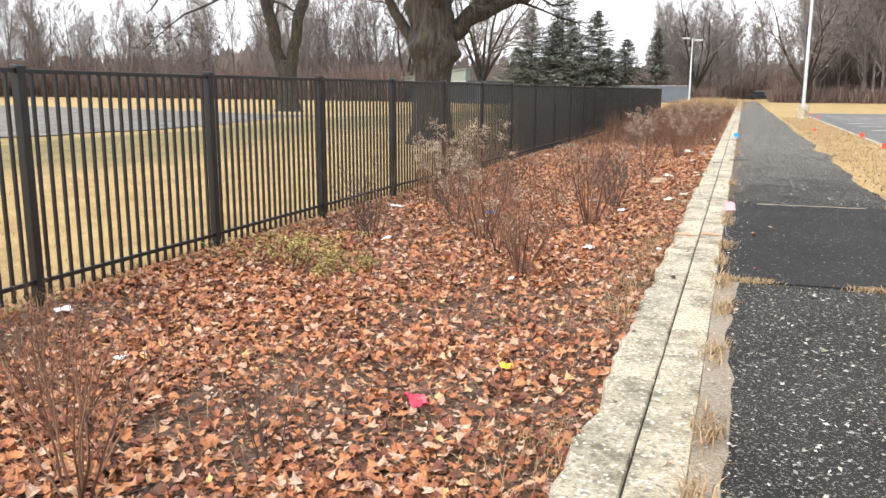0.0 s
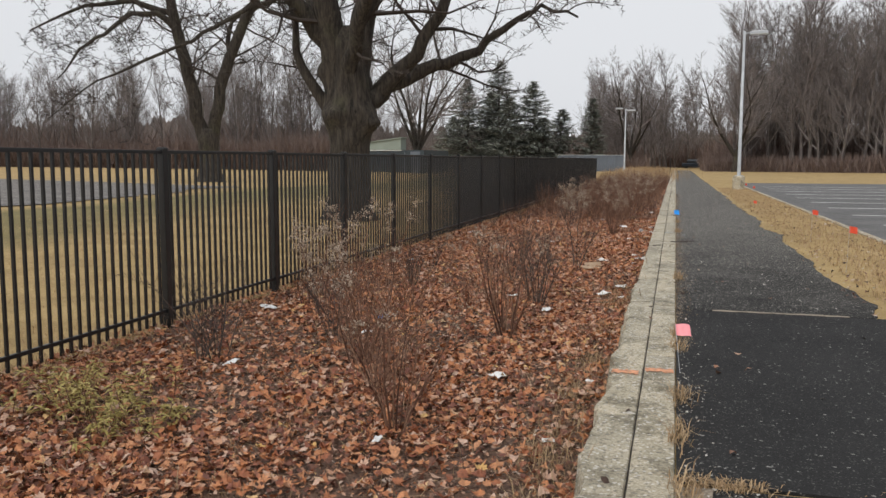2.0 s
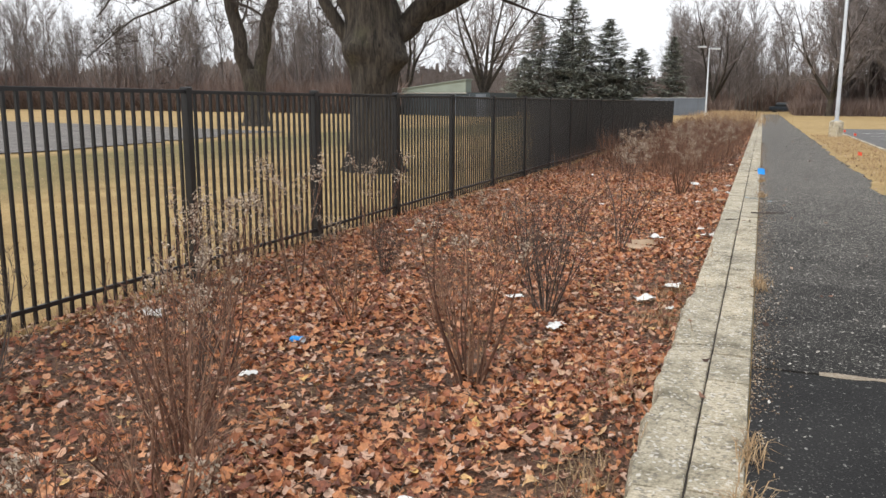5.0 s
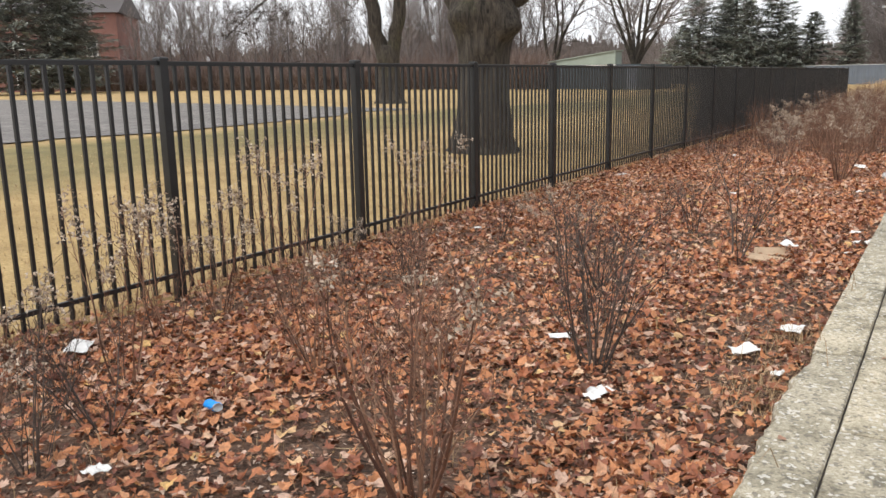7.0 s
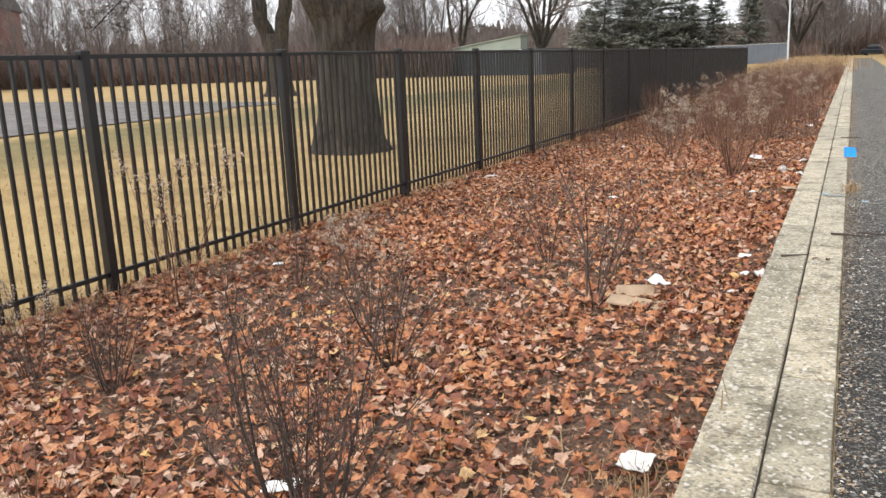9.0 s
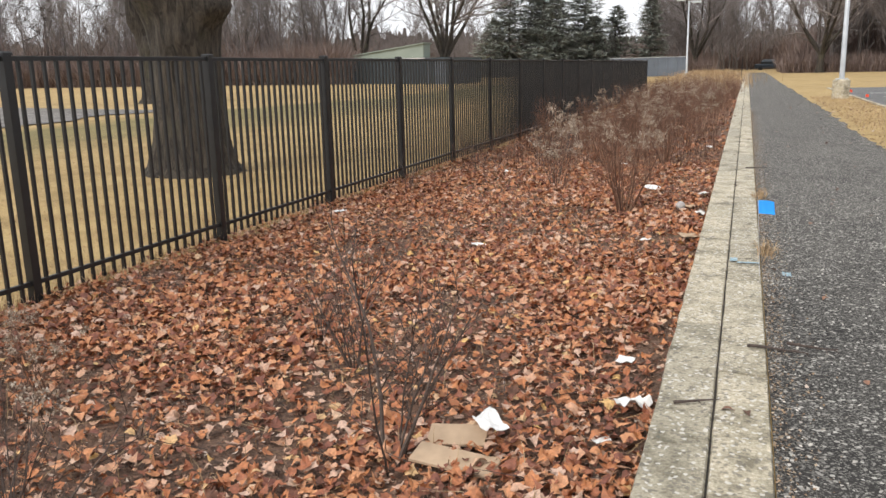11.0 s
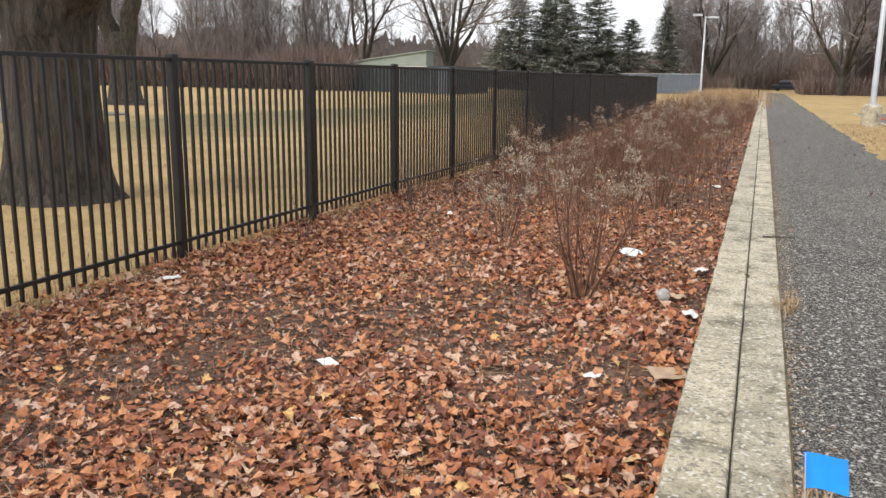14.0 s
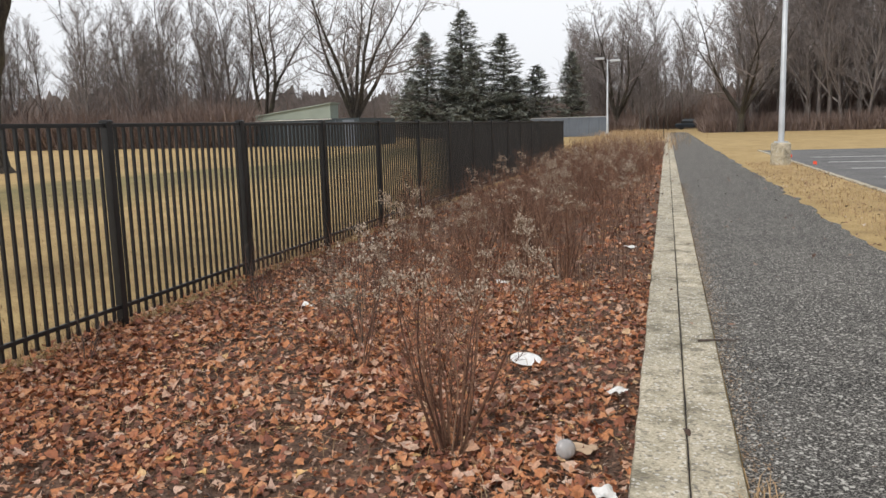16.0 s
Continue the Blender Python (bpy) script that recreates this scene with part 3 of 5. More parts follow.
# ---- evergreens ----
def pine_tree(name, base, height, width, seed, label, gaps=0.3):
    rng = random.Random(seed)
    thing = new(name)
    thing.location = base
    trunk, crown = Geo(), Geo()
    line = wander(rng, Vector((0, 0, -0.2)), Vector((0, 0, 1)), height, 6, 0.015)
    trunk.tube(line, taper(height * 0.018, 0.03, len(line)), 7)
    z = height * 0.06
    while z < height * 0.985:
        u = z / height
        reach = width * (0.10 + 0.90 * (1 - u) ** 0.95) * (1 - 0.25 * (u < 0.12)) * rng.uniform(0.78, 1.12)
        turn = rng.uniform(0, 6.283)
        for i in range(7):
            if rng.random() < gaps * 0.45:
                continue
            a = turn + 0.9 * i + rng.gauss(0, 0.22)
            r = reach * rng.uniform(0.62, 1.08) * min(1.0, (1 - u) * 6) + 0.15
            p0 = Vector((0, 0, z + rng.uniform(-0.15, 0.15)))
            way = Vector((math.cos(a), math.sin(a), 0.30 * u + rng.uniform(-0.16, 0.02)))
            bough = wander(rng, p0, way, r, 4, 0.05, 0.02)
            trunk.tube(bough, taper(0.05, 0.012, len(bough)), 3)
            for k in range(int(10 + 15 * r)):
                x = (0.12 + 0.88 * rng.random()) * 4
                j = min(int(x), 3)
                c = bough[j].lerp(bough[j + 1], x - j)
                fan = rng.gauss(0, 0.13) * r * (1.15 - x / 4.6)
                c = c + Vector((-way.y * fan, way.x * fan, rng.gauss(-0.04, 0.07)))
                s = rng.uniform(0.25, 0.62)
                w = Vector((way.x + rng.gauss(0, 0.55), way.y + rng.gauss(0, 0.55), rng.gauss(-0.08, 0.22))).normalized()
                side = w.cross(Vector((rng.gauss(0, 0.25), rng.gauss(0, 0.25), 1))).normalized() * s * 0.17
                crown.tri(c - side, c + side, c + w * s * 1.25)
        z += max(0.30, height * 0.026)
    piece("trunk", trunk.mesh("trunk", BARK_HAZY), thing)
    piece("crown", crown.mesh("crown", NEEDLE), thing)
    return tagged(thing, label, "evergreen tree")


PINES = [(-23.0, 112, 14.8, 6.0), (-27.2, 111, 12.2, 5.6), (-18.8, 114, 12.2, 5.6), (-15.2, 117, 8.6, 4.2), (-25.2, 117, 11.0, 4.8), (-21.0, 109.5, 9.6, 4.8), (-30.2, 115, 7.4, 4.4), (-17.0, 112, 7.2, 4.6), (-11.2, 118, 10.2, 3.2)]
for i, (x, y, h, w) in enumerate(PINES):
    pine_tree("pine_tree", (x, y, lawn_z(x, y)), h, w, 30 + i, "dark green pine with layered boughs")


# ---- far woods ----
def wood_tree(seed, height):
    rng = random.Random(seed)
    thing = new("woodland_tree")
    trunk, crown = Geo(), Geo()
    line = wander(rng, Vector((0, 0, -0.3)), Vector((rng.gauss(0, 0.05), rng.gauss(0, 0.05), 1)), height, 8, 0.04, 0.05)
    trunk.tube(line, taper(height * 0.012, 0.03, len(line)), 5)
    for i in range(36):
        u = 0.14 + 0.84 * (i + rng.random()) / 36
        x = u * (len(line) - 1)
        j = min(int(x), len(line) - 2)
        p = line[j].lerp(line[j + 1], x - j)
        a = rng.uniform(0, 6.283)
        rise = rng.uniform(0.7, 1.9)
        length = height * (0.36 - 0.20 * u) * rng.uniform(0.7, 1.25)
        limb = wander(rng, p, Vector((math.cos(a), math.sin(a), rise)), length, 4, 0.10, 0.10)
        crown.tube(limb, taper(height * 0.0035 * (1.3 - u), 0.012, 5), 3)
        for k in range(13):
            y = (0.15 + 0.85 * (k + rng.random()) / 13) * 4
            j = min(int(y), 3)
            p = limb[j].lerp(limb[j + 1], y - j)
            way = (limb[j + 1] - limb[j]).normalized() + Vector((rng.gauss(0, 0.5), rng.gauss(0, 0.5), 0.25 + rng.gauss(0, 0.25)))
            twig = wander(rng, p, way, length * rng.uniform(0.22, 0.48), 3, 0.13, 0.08)
            across = way.cross(Vector((rng.gauss(0, 1), rng.gauss(0, 1), 0.3))).normalized() * 0.014
            n = len(crown.v)
            crown.v += [tuple(twig[0] - across), tuple(twig[0] + across), tuple(twig[1] + across * 0.9), tuple(twig[1] - across * 0.9), tuple(twig[3])]
            crown.f += [(n, n + 1, n + 2, n + 3), (n + 3, n + 2, n + 4)]
            for q in range(8):
                s = twig[rng.choice((0, 1, 1, 2, 2))].lerp(twig[3], rng.random() * 0.7)
                d = way + Vector((rng.gauss(0, 0.7), rng.gauss(0, 0.7), rng.gauss(0.2, 0.4)))
                side = d.cross(Vector((rng.gauss(0, 1), rng.gauss(0, 1), 0.3))).normalized() * 0.013
                crown.tri(s - side, s + side, s + d.normalized() * length * rng.uniform(0.10, 0.24))
    piece("trunk", trunk.mesh("trunk", BARK_HAZY), thing)
    piece("crown", crown.mesh("crown", TWIG_HAZY), thing)
    return tagged(thing, "tall bare woodland tree in a dense stand", "tree", "woodland trees")


WOOD = [wood_tree(50 + i, h) for i, h in enumerate((19, 17, 20, 15, 18, 16))]
rng = random.Random(5)
spots = []


def stand(a, b, count, depth, lo, hi):
    (x0, y0), (x1, y1) = a, b
    nx, ny = y0 - y1, x1 - x0
    if ny < 0:
        nx, ny = -nx, -ny
    k = math.hypot(nx, ny)
    for i in range(count):
        u, w = (i + rng.random()) / count, rng.random() * depth
        spots.append((x0 + (x1 - x0) * u + nx / k * w, y0 + (y1 - y0) * u + ny / k * w, rng.uniform(lo, hi)))


stand((-80, 66), (-38, 77), 50, 20, 0.48, 0.62)
stand((-50, 75), (-35, 79), 12, 12, 0.58, 0.72)
stand((-140, 70), (-92, 92), 22, 14, 0.7, 0.9)
stand((-52, 125), (-30, 140), 16, 20, 0.4, 0.6)
stand((-17, 132), (-3, 126), 22, 20, 0.55, 0.9)
stand((-16, 150), (9, 150), 18, 14, 0.6, 0.9)
stand((4.5, 112), (9, 104), 9, 14, 0.75, 1.0)
stand((5, 106), (24, 98), 44, 22, 0.85, 1.1)
stand((24, 98), (80, 85), 62, 24, 0.95, 1.2)
for i, (x, y, s) in enumerate(spots):
    z = lawn_z(x, y) if x < -0.2 else 0.48
    m = pose(x, y, z, 0, 0, rng.uniform(0, 360))
    if i < len(WOOD):
        WOOD[i].scale = (s, s, s)
        WOOD[i].matrix_basis = m @ Matrix.Diagonal((s, s, s, 1))
    else:
        src = WOOD[i % len(WOOD)]
        t = copy_thing(src, m)
        t.scale = (s, s, s)


def brush(name, a, b, count, depth, tall, seed, label):
    rng = random.Random(seed)
    g = Geo()
    (x0, y0), (x1, y1) = a, b
    for i in range(count):
        u = rng.random()
        x, y = x0 + (x1 - x0) * u + rng.uniform(-0.3, 0.3), y0 + (y1 - y0) * u + rng.random() ** 1.6 * depth
        z = lawn_z(x, y) if x < -0.2 else 0.48
        h = tall * rng.uniform(0.3, 1.0) * (0.75 + 0.35 * noise.noise(Vector((x * 0.12, y * 0.12, seed))))
        w = Vector((rng.gauss(0, 0.35), rng.gauss(0, 0.35), 1)).normalized()
        r = rng.uniform(0.014, 0.042)
        p = Vector((x, y, z - 0.1))
        q = p + w * h * 0.55
        e = q + (w + Vector((rng.gauss(0, 0.4), rng.gauss(0, 0.4), 0))).normalized() * h * 0.5
        a2 = rng.uniform(0, 3.14)
        s = Vector((math.cos(a2), math.sin(a2), 0)) * r
        k = len(g.v)
        g.v += [tuple(p - s), tuple(p + s), tuple(q + s), tuple(q - s), tuple(e)]
        g.f += [(k, k + 1, k + 2, k + 3), (k + 3, k + 2, k + 4)]
    tagged(piece(name, g.mesh(name, BRUSH)), label, "undergrowth", kind="stuff")


brush("undergrowth", (-130, 64), (-92, 78), 6000, 10, 4.0, 61, "dense russet-brown undergrowth below the bare woods")
brush("undergrowth", (-82, 65), (-33, 78), 42000, 7, 4.6, 62, "dense russet-brown undergrowth below the bare woods")
brush("undergrowth", (-48, 118), (-4, 122), 20000, 14, 4.0, 63, "brown undergrowth round the evergreens")
brush("undergrowth", (3.5, 104), (24, 97), 14000, 16, 3.2, 64, "brown undergrowth at the wood's edge")
brush("undergrowth", (24, 97), (90, 82), 26000, 14, 3.4, 65, "brown undergrowth at the wood's edge")

for n, (a, b, count) in enumerate([((-140, 72), (-92, 94), 3000), ((-80, 67), (-36, 79), 3000), ((-18, 150), (12, 150), 4500), ((4.5, 112), (26, 104), 4500), ((26, 104), (92, 90), 9000)]):
    brush("saplings", a, b, count, 16, 9.5, 90 + n, "thicket of thin bare saplings within the woods")


def ridge(name, pts, tall, seed):
    g = Geo()
    n = 0
    for (x0, y0), (x1, y1) in zip(pts, pts[1:]):
        for i in range(150):
            u = i / 150
            x, y = x0 + (x1 - x0) * u, y0 + (y1 - y0) * u
            h = tall * (0.85 + 0.2 * noise.noise(Vector((x * 0.06, y * 0.06, seed))) + 0.22 * noise.noise(Vector((x * 0.9, y * 0.9, seed))) + 0.18 * rng.random())
            g.v += [(x, y, 0), (x, y, h)]
            n += 1
    g.f = [(2 * i, 2 * i + 2, 2 * i + 3, 2 * i + 1) for i in range(n - 1)]
    tagged(piece(name, g.mesh(name, WOODS)), "hazy brown line of distant woods", "woods", kind="structure")


ridge("backdrop", [(-260, -40), (-170, 80), (-105, 110), (-60, 120), (-45, 160), (0, 200), (40, 150), (110, 110), (200, 40)], 8.0, 3)

for i, (x, y, h, w) in enumerate([(6.6, 102, 13, 11), (-6.5, 126, 15, 9)]):
    wide_tree("bare_tree", (x, y, 0.48 if x > 0 else lawn_z(x, y)), h, w, 70 + i, "low-limbed bare tree at the wood's edge", 6, 0.014)

# ---- buildings ----
def green_building():
    """A low dark range with a taller pale green part whose roof falls to one side."""
    thing = new("outbuilding")
    base = lawn_z(-30, 81)
    thing.matrix_basis = pose(-26.2, 80, base)
    piece("wall", Geo().box(-7.4, 0, -0.6, 2.4, 9, 2.75 - base).mesh("wall", WALL_DARK), thing, label="dark blue-green siding")
    g = Geo()
    g.v = [(x, y, z - base) for y in (-0.05, 1.6) for x, z in ((-6.6, 2.78), (0, 2.78), (0, 3.92), (-6.6, 3.06))]
    g.f = [(0, 1, 2, 3), (7, 6, 5, 4), (1, 5, 6, 2), (4, 0, 3, 7), (3, 2, 6, 7), (0, 4, 5, 1)]
    piece("gable", g.mesh("gable", ROOF_GREEN), thing, label="pale green upper cladding")
    g = Geo()
    g.v = [(x, y, z - base + h) for h in (0.004, 0.09) for y in (-0.2, 1.8) for x, z in ((-6.8, 3.04), (0.12, 3.935))]
    g.f = [(0, 1, 3, 2), (6, 7, 5, 4), (0, 4, 5, 1), (1, 5, 7, 3), (3, 7, 6, 2), (2, 6, 4, 0)]
    piece("roof", g.mesh("roof", ROOF_GREEN), thing)
    piece("eave_trim", Geo().box(-7.5, -0.10, 2.69 - base, 0.1, -0.02, 2.745 - base).mesh("eave_trim", TRIM), thing, label="white eave trim")
    seam = Geo().box(-0.02, -0.03, 0, 0.02, 0.0, 2.7 - base).mesh("wall_seam", SHEET)
    for i in range(7):
        piece("wall_seam", seam, thing, pose(-6.6 + 1.4 * i, 0, -0.05))
    piece("door", Geo().box(1.0, -0.03, -0.4, 2.0, 0.02, 2.0).mesh("door", SHEET), thing)
    return tagged(thing, "low dark outbuilding with pale green sloping roof", "building")


green_building()


def sheet_fence():
    thing = new("metal_screen_fence")
    for i in range(8):
        g = Geo()
        n = 9
        for k in range(n + 1):
            x = k / n
            o = 0.03 * (k % 2)
            g.v += [(x, o, 0.0), (x, o, 1.95), (x, o + 0.02, 1.95), (x, o + 0.02, 0.0)]
        for k in range(n):
            a, b = 4 * k, 4 * k + 4
            g.f += [(a, b, b + 1, a + 1), (a + 1, b + 1, b + 2, a + 2), (a + 2, b + 2, b + 3, a + 3)]
        piece("metal_sheet", g.mesh("metal_sheet", SHEET), thing, pose(-1.0 * i - 1, 0, 0))
    piece("top_rail", Geo().box(-8, -0.04, 1.95, 0, 0.06, 2.0).mesh("top_rail", GALV), thing)
    thing.matrix_basis = pose(-5.9, 104, 0.42, 0, 0, 2)
    return tagged(thing, "blue-grey ribbed sheet metal fence", "fence")


sheet_fence()


def brick_house():
    thing = new("brick_house")
    thing.matrix_basis = pose(-84, 72, lawn_z(-84, 72) - 0.3, 0, 0, 40)
    piece("wall", Geo().box(-26, 0, 0, 0, 12, 9.2).mesh("wall", BRICK), thing)
    piece("wing", Geo().box(0, 1, 0, 5, 10, 3.8).mesh("wing", BRICK), thing)
    g = Geo()
    g.v = [(-26.4, -0.4, 9.2), (0.4, -0.4, 9.2), (0.4, 6, 12.0), (-26.4, 6, 12.0), (0.4, 12.4, 9.2), (-26.4, 12.4, 9.2)]
    g.f = [(0, 1, 2, 3), (3, 2, 4, 5), (1, 4, 2), (0, 3, 5), (0, 5, 4, 1)]
    piece("roof", g.mesh("roof", plain("grey_shingle", (0.10, 0.09, 0.09), 0.9)), thing)
    piece("chimney", Geo().box(-3.5, 4, 7, -1.2, 6.5, 14.5).mesh("chimney", BRICK), thing)
    glass = Geo().box(-0.5, -0.05, 0, 0.5, 0.02, 1.7).mesh("pane", DARKGLASS)
    frame_g = Geo().box(-0.68, -0.08, -0.15, -0.5, 0.02, 1.8).box(0.5, -0.08, -0.15, 0.68, 0.02, 1.8).box(-0.68, -0.1, -0.2, 0.68, 0.02, 0.0).box(-0.5, -0.09, 0.82, 0.5, 0.0, 0.88).box(-0.03, -0.09, 0, 0.03, 0.0, 1.8)
    for s in range(9):
        w0, w1 = math.pi * s / 9, math.pi * (s + 1) / 9
        k = len(frame_g.v)
        for w in (w0, w1):
            for r in (0.5, 0.7):
                frame_g.v += [(r * math.cos(w), -0.08, 1.8 + r * 0.8 * math.sin(w)), (r * math.cos(w), 0.02, 1.8 + r * 0.8 * math.sin(w))]
        frame_g.f += [(k, k + 2, k + 6, k + 4), (k + 2, k + 3, k + 7, k + 6), (k + 1, k, k + 4, k + 5)]
    arch = frame_g.mesh("frame", TRIM)
    for x in (-23, -19, -15, -11, -7, -3):
        for z in (1.0, 4.3):
            win = piece("window", glass, thing, pose(x, 0, z))
            piece("frame", arch, win)
    return tagged(thing, "two-storey red brick building with white arched windows", "building")


brick_house()
for i, (x, y, h, w) in enumerate([(-72, 55, 16, 5.8), (-75, 60, 14, 5.5), (-74, 49, 16, 6.0), (-78, 45, 14, 6.0), (-70, 51, 13, 5.5), (-73, 57.5, 12, 5.5)]):
    pine_tree("pine_tree", (x, y, lawn_z(x, y)), h, w, 80 + i, "dark green pine beside the brick building", 0.45)

# a thin post and a parked car beyond the walkway's end
tagged(piece("sign_post", Geo().tube([Vector((-0.45, 86, 0.3)), Vector((-0.4, 86, 2.1))], [0.035, 0.035], 8).mesh("sign_post", BLACK)), "thin dark metal post beside the curb", "post")


def parked_car(x, y):
    thing = new("parked_car")
    thing.matrix_basis = pose(x, y, 0.49, 0, 0, 4)
    paint_mat = plain("dark_blue_car_paint", (0.03, 0.04, 0.055), 0.25, 0.3, 0.1, 2)
    piece("body", Geo().box(-2.1, -0.85, 0.3, 2.1, 0.85, 0.85, 0.12).mesh("body", paint_mat), thing)
    piece("cabin", Geo().box(-1.3, -0.78, 0.8, 1.2, 0.78, 1.45, 0.3).mesh("cabin", DARKGLASS), thing)
    wheel = Geo().tube([Vector((0, -0.1, 0)), Vector((0, 0.1, 0))], [0.32, 0.32], 14).mesh("wheel", BLACK)
    for wx in (-1.3, 1.3):
        for wy in (-0.8, 0.8):
            piece("wheel", wheel, thing, pose(wx, wy, 0.32))
    tagged(thing, "dark parked car beyond the end of the walkway", "car")


parked_car(3.0, 138)

# the paved drive that widens across the lawn
g = Geo()
rows = []
for i in range(160):
    y = -40 + 79.4 * i / 159
    edge = -19.4 - 0.012 * (y - 24) ** 2 * (y < 24) * smooth(-10, 24, y) - 0.020 * max(0.0, y - 24) ** 1.8 * (y < 36)
    edge -= 0.7 * noise.noise(Vector((y * 0.35, 2.0, 0))) + 0.5 * noise.noise(Vector((y * 1.3, 5.0, 0))) + 0.02 * 12 ** 1.8 * (y >= 36)
    for k in range(22):
        x = edge - 100 * (k / 21) ** 2
        g.v.append((x, y + 0.5 * noise.noise(Vector((x * 0.4, 1.0, 0))) * (i == 159), lawn_z(x, y) + 0.035))
g.f = [(22 * i + k, 22 * i + k + 1, 22 * i + k + 23, 22 * i + k + 22) for i in range(159) for k in range(21)]
g.f = [tuple(reversed(q)) for q in g.f]
tagged(piece("road", g.mesh("road", ASPHALT_DRIVE)), "grey asphalt drive widening across the lawn", "road", kind="structure")


# ---- lamp poles ----
def lamp_pole(x, y, height, r, base_h, label):
    thing = new("street_lamp")
    thing.location = (x, y, 0.49)
    n = 12
    g = Geo().tube([Vector((0, 0, -0.1)), Vector((0, 0, base_h - 0.04)), Vector((0, 0, base_h))], [0.27, 0.27, 0.23], 16)
    piece("concrete_base", g.mesh("concrete_base", CONCRETE, False), thing)
    piece("base_plate", Geo().box(-0.17, -0.17, base_h, 0.17, 0.17, base_h + 0.03).mesh("base_plate", GALV), thing)
    g = Geo().tube([Vector((0, 0, base_h + 0.02)), Vector((0, 0, height))], [r, r * 0.62], n)
    piece("pole", g.mesh("pole", GALV, True), thing, label="pale grey tapered metal pole")
    piece("arm", Geo().box(-0.03, -0.03, height - 0.12, 0.35, 0.03, height - 0.06).mesh("arm", GALV), thing)
    head = Geo().box(0.25, -0.18, height - 0.17, 1.0, 0.18, height - 0.02, 0.03)
    piece("lamp_head", head.mesh("lamp_head", GALV), thing)
    return tagged(thing, label, "street lamp")


lamp_pole(2.9, 43.0, 7.2, 0.085, 0.62, "tall grey lamp pole on a round concrete base")
far = lamp_pole(-4.95, 88, 6.4, 0.09, 0.4, "tall grey lamp pole with a flat head")
piece("lamp_head", bpy.data.objects["lamp_head"].data, far, pose(0, 0, -0.6, 0, 0, 180))


# ---- concrete curb ----
def curb_stone(x0, x1, y0, y1, ragged, seed):
    """One length of curb with a worn top and, where it has crumbled, an uneven edge."""
    nx, ny = 5, max(3, int((y1 - y0) / (0.055 if ragged > 0.05 else 0.12)))
    v, f = [], []
    for j in range(ny + 1):
        y = y0 + 0.006 + (y1 - y0 - 0.012) * j / ny
        bite = max(0.0, noise.noise(Vector((x0, y * 2.6, 4.0))) + 0.1)
        e = ragged * (0.6 * bite + 0.35 * noise.noise(Vector((x0, y * 6.0, seed))) + 0.25 * noise.noise(Vector((x0, y * 17.0, seed))))
        slope = ragged * 0.45 * (1 + noise.noise(Vector((x0, y * 7.0, seed + 2))))
        row = [(x0 + e * 0.4 - slope, y, 0.0), (x0 + e - slope * 0.15, y, 0.484 - 0.25 * ragged * bite)]
        for i in range(nx):
            x = x0 + e + 0.006 + (x1 - x0 - e - 0.012) * i / (nx - 1)
            dz = 0.008 * noise.noise(Vector((x * 9, y * 6, seed))) + ragged * 0.06 * noise.noise(Vector((x * 30, y * 30, seed))) + ragged * 0.16 * min(0, noise.noise(Vector((x * 5, y * 2.5, seed + 5))))
            end = 0.008 if j in (0, ny) else 0
            row.append((x, y, 0.502 + dz - end))
        row += [(x1, y, 0.490), (x1, y, 0.0)]
        v += row
    w = nx + 4
    f = [(j * w + i, j * w + i + 1, (j + 1) * w + i + 1, (j + 1) * w + i) for j in range(ny) for i in range(w - 1)]
    f = [tuple(reversed(q)) for q in f]
    f += [tuple(range(w)), tuple(reversed(range(ny * w, ny * w + w)))]
    return mesh_of("curb_stone", v, f, CONCRETE)


curb = tagged(piece("curb", Geo().box(-0.29, -6, -0.2, 0.09, 110, 0.44).mesh("curb", JOINT)), "double row of weathered concrete curb stones", "curb", kind="structure")
piece("joint_dirt", Geo().box(-0.105, -6, 0.40, -0.090, 110, 0.487).mesh("joint_dirt", JOINT), curb, label="dark dirt in the joint")
rng = random.Random(71)
y = -6.0
while y < 110:
    step = rng.uniform(0.9, 1.9) if y < 14 else rng.uniform(1.6, 3.1) if y < 45 else 6.5
    piece("curb_stone", curb_stone(-0.312, -0.101, y, min(110, y + step), 0.09 if y < 11 else 0.014, rng.random() * 9), curb)
    y += step
y = -6.3
while y < 110:
    step = rng.uniform(0.35, 1.3) if y < 14 else rng.uniform(1.0, 2.4) if y < 45 else 6.5
    piece("curb_stone", curb_stone(-0.0955, 0.10, y, min(110, y + step), 0.006, rng.random() * 9), curb)
    y += step


# ---- marking paint ----
def paint(name, x0, x1, y0, y1, z, mat, label, seed):
    rng = random.Random(seed)
    g = Geo()
    n = 14
    for i in range(n + 1):
        x = x0 + (x1 - x0) * i / n
        k = min(0.02, 0.22 * (y1 - y0))
        a, b = rng.uniform(-k, k), rng.uniform(-k, k)
        g.v += [(x, y0 + a, z), (x, y1 + b, z)]
    g.f = [(2 * i, 2 * i + 2, 2 * i + 3, 2 * i + 1) for i in range(n)]
    tagged(piece(name, g.mesh(name, mat)), label, "paint mark", kind="structure")


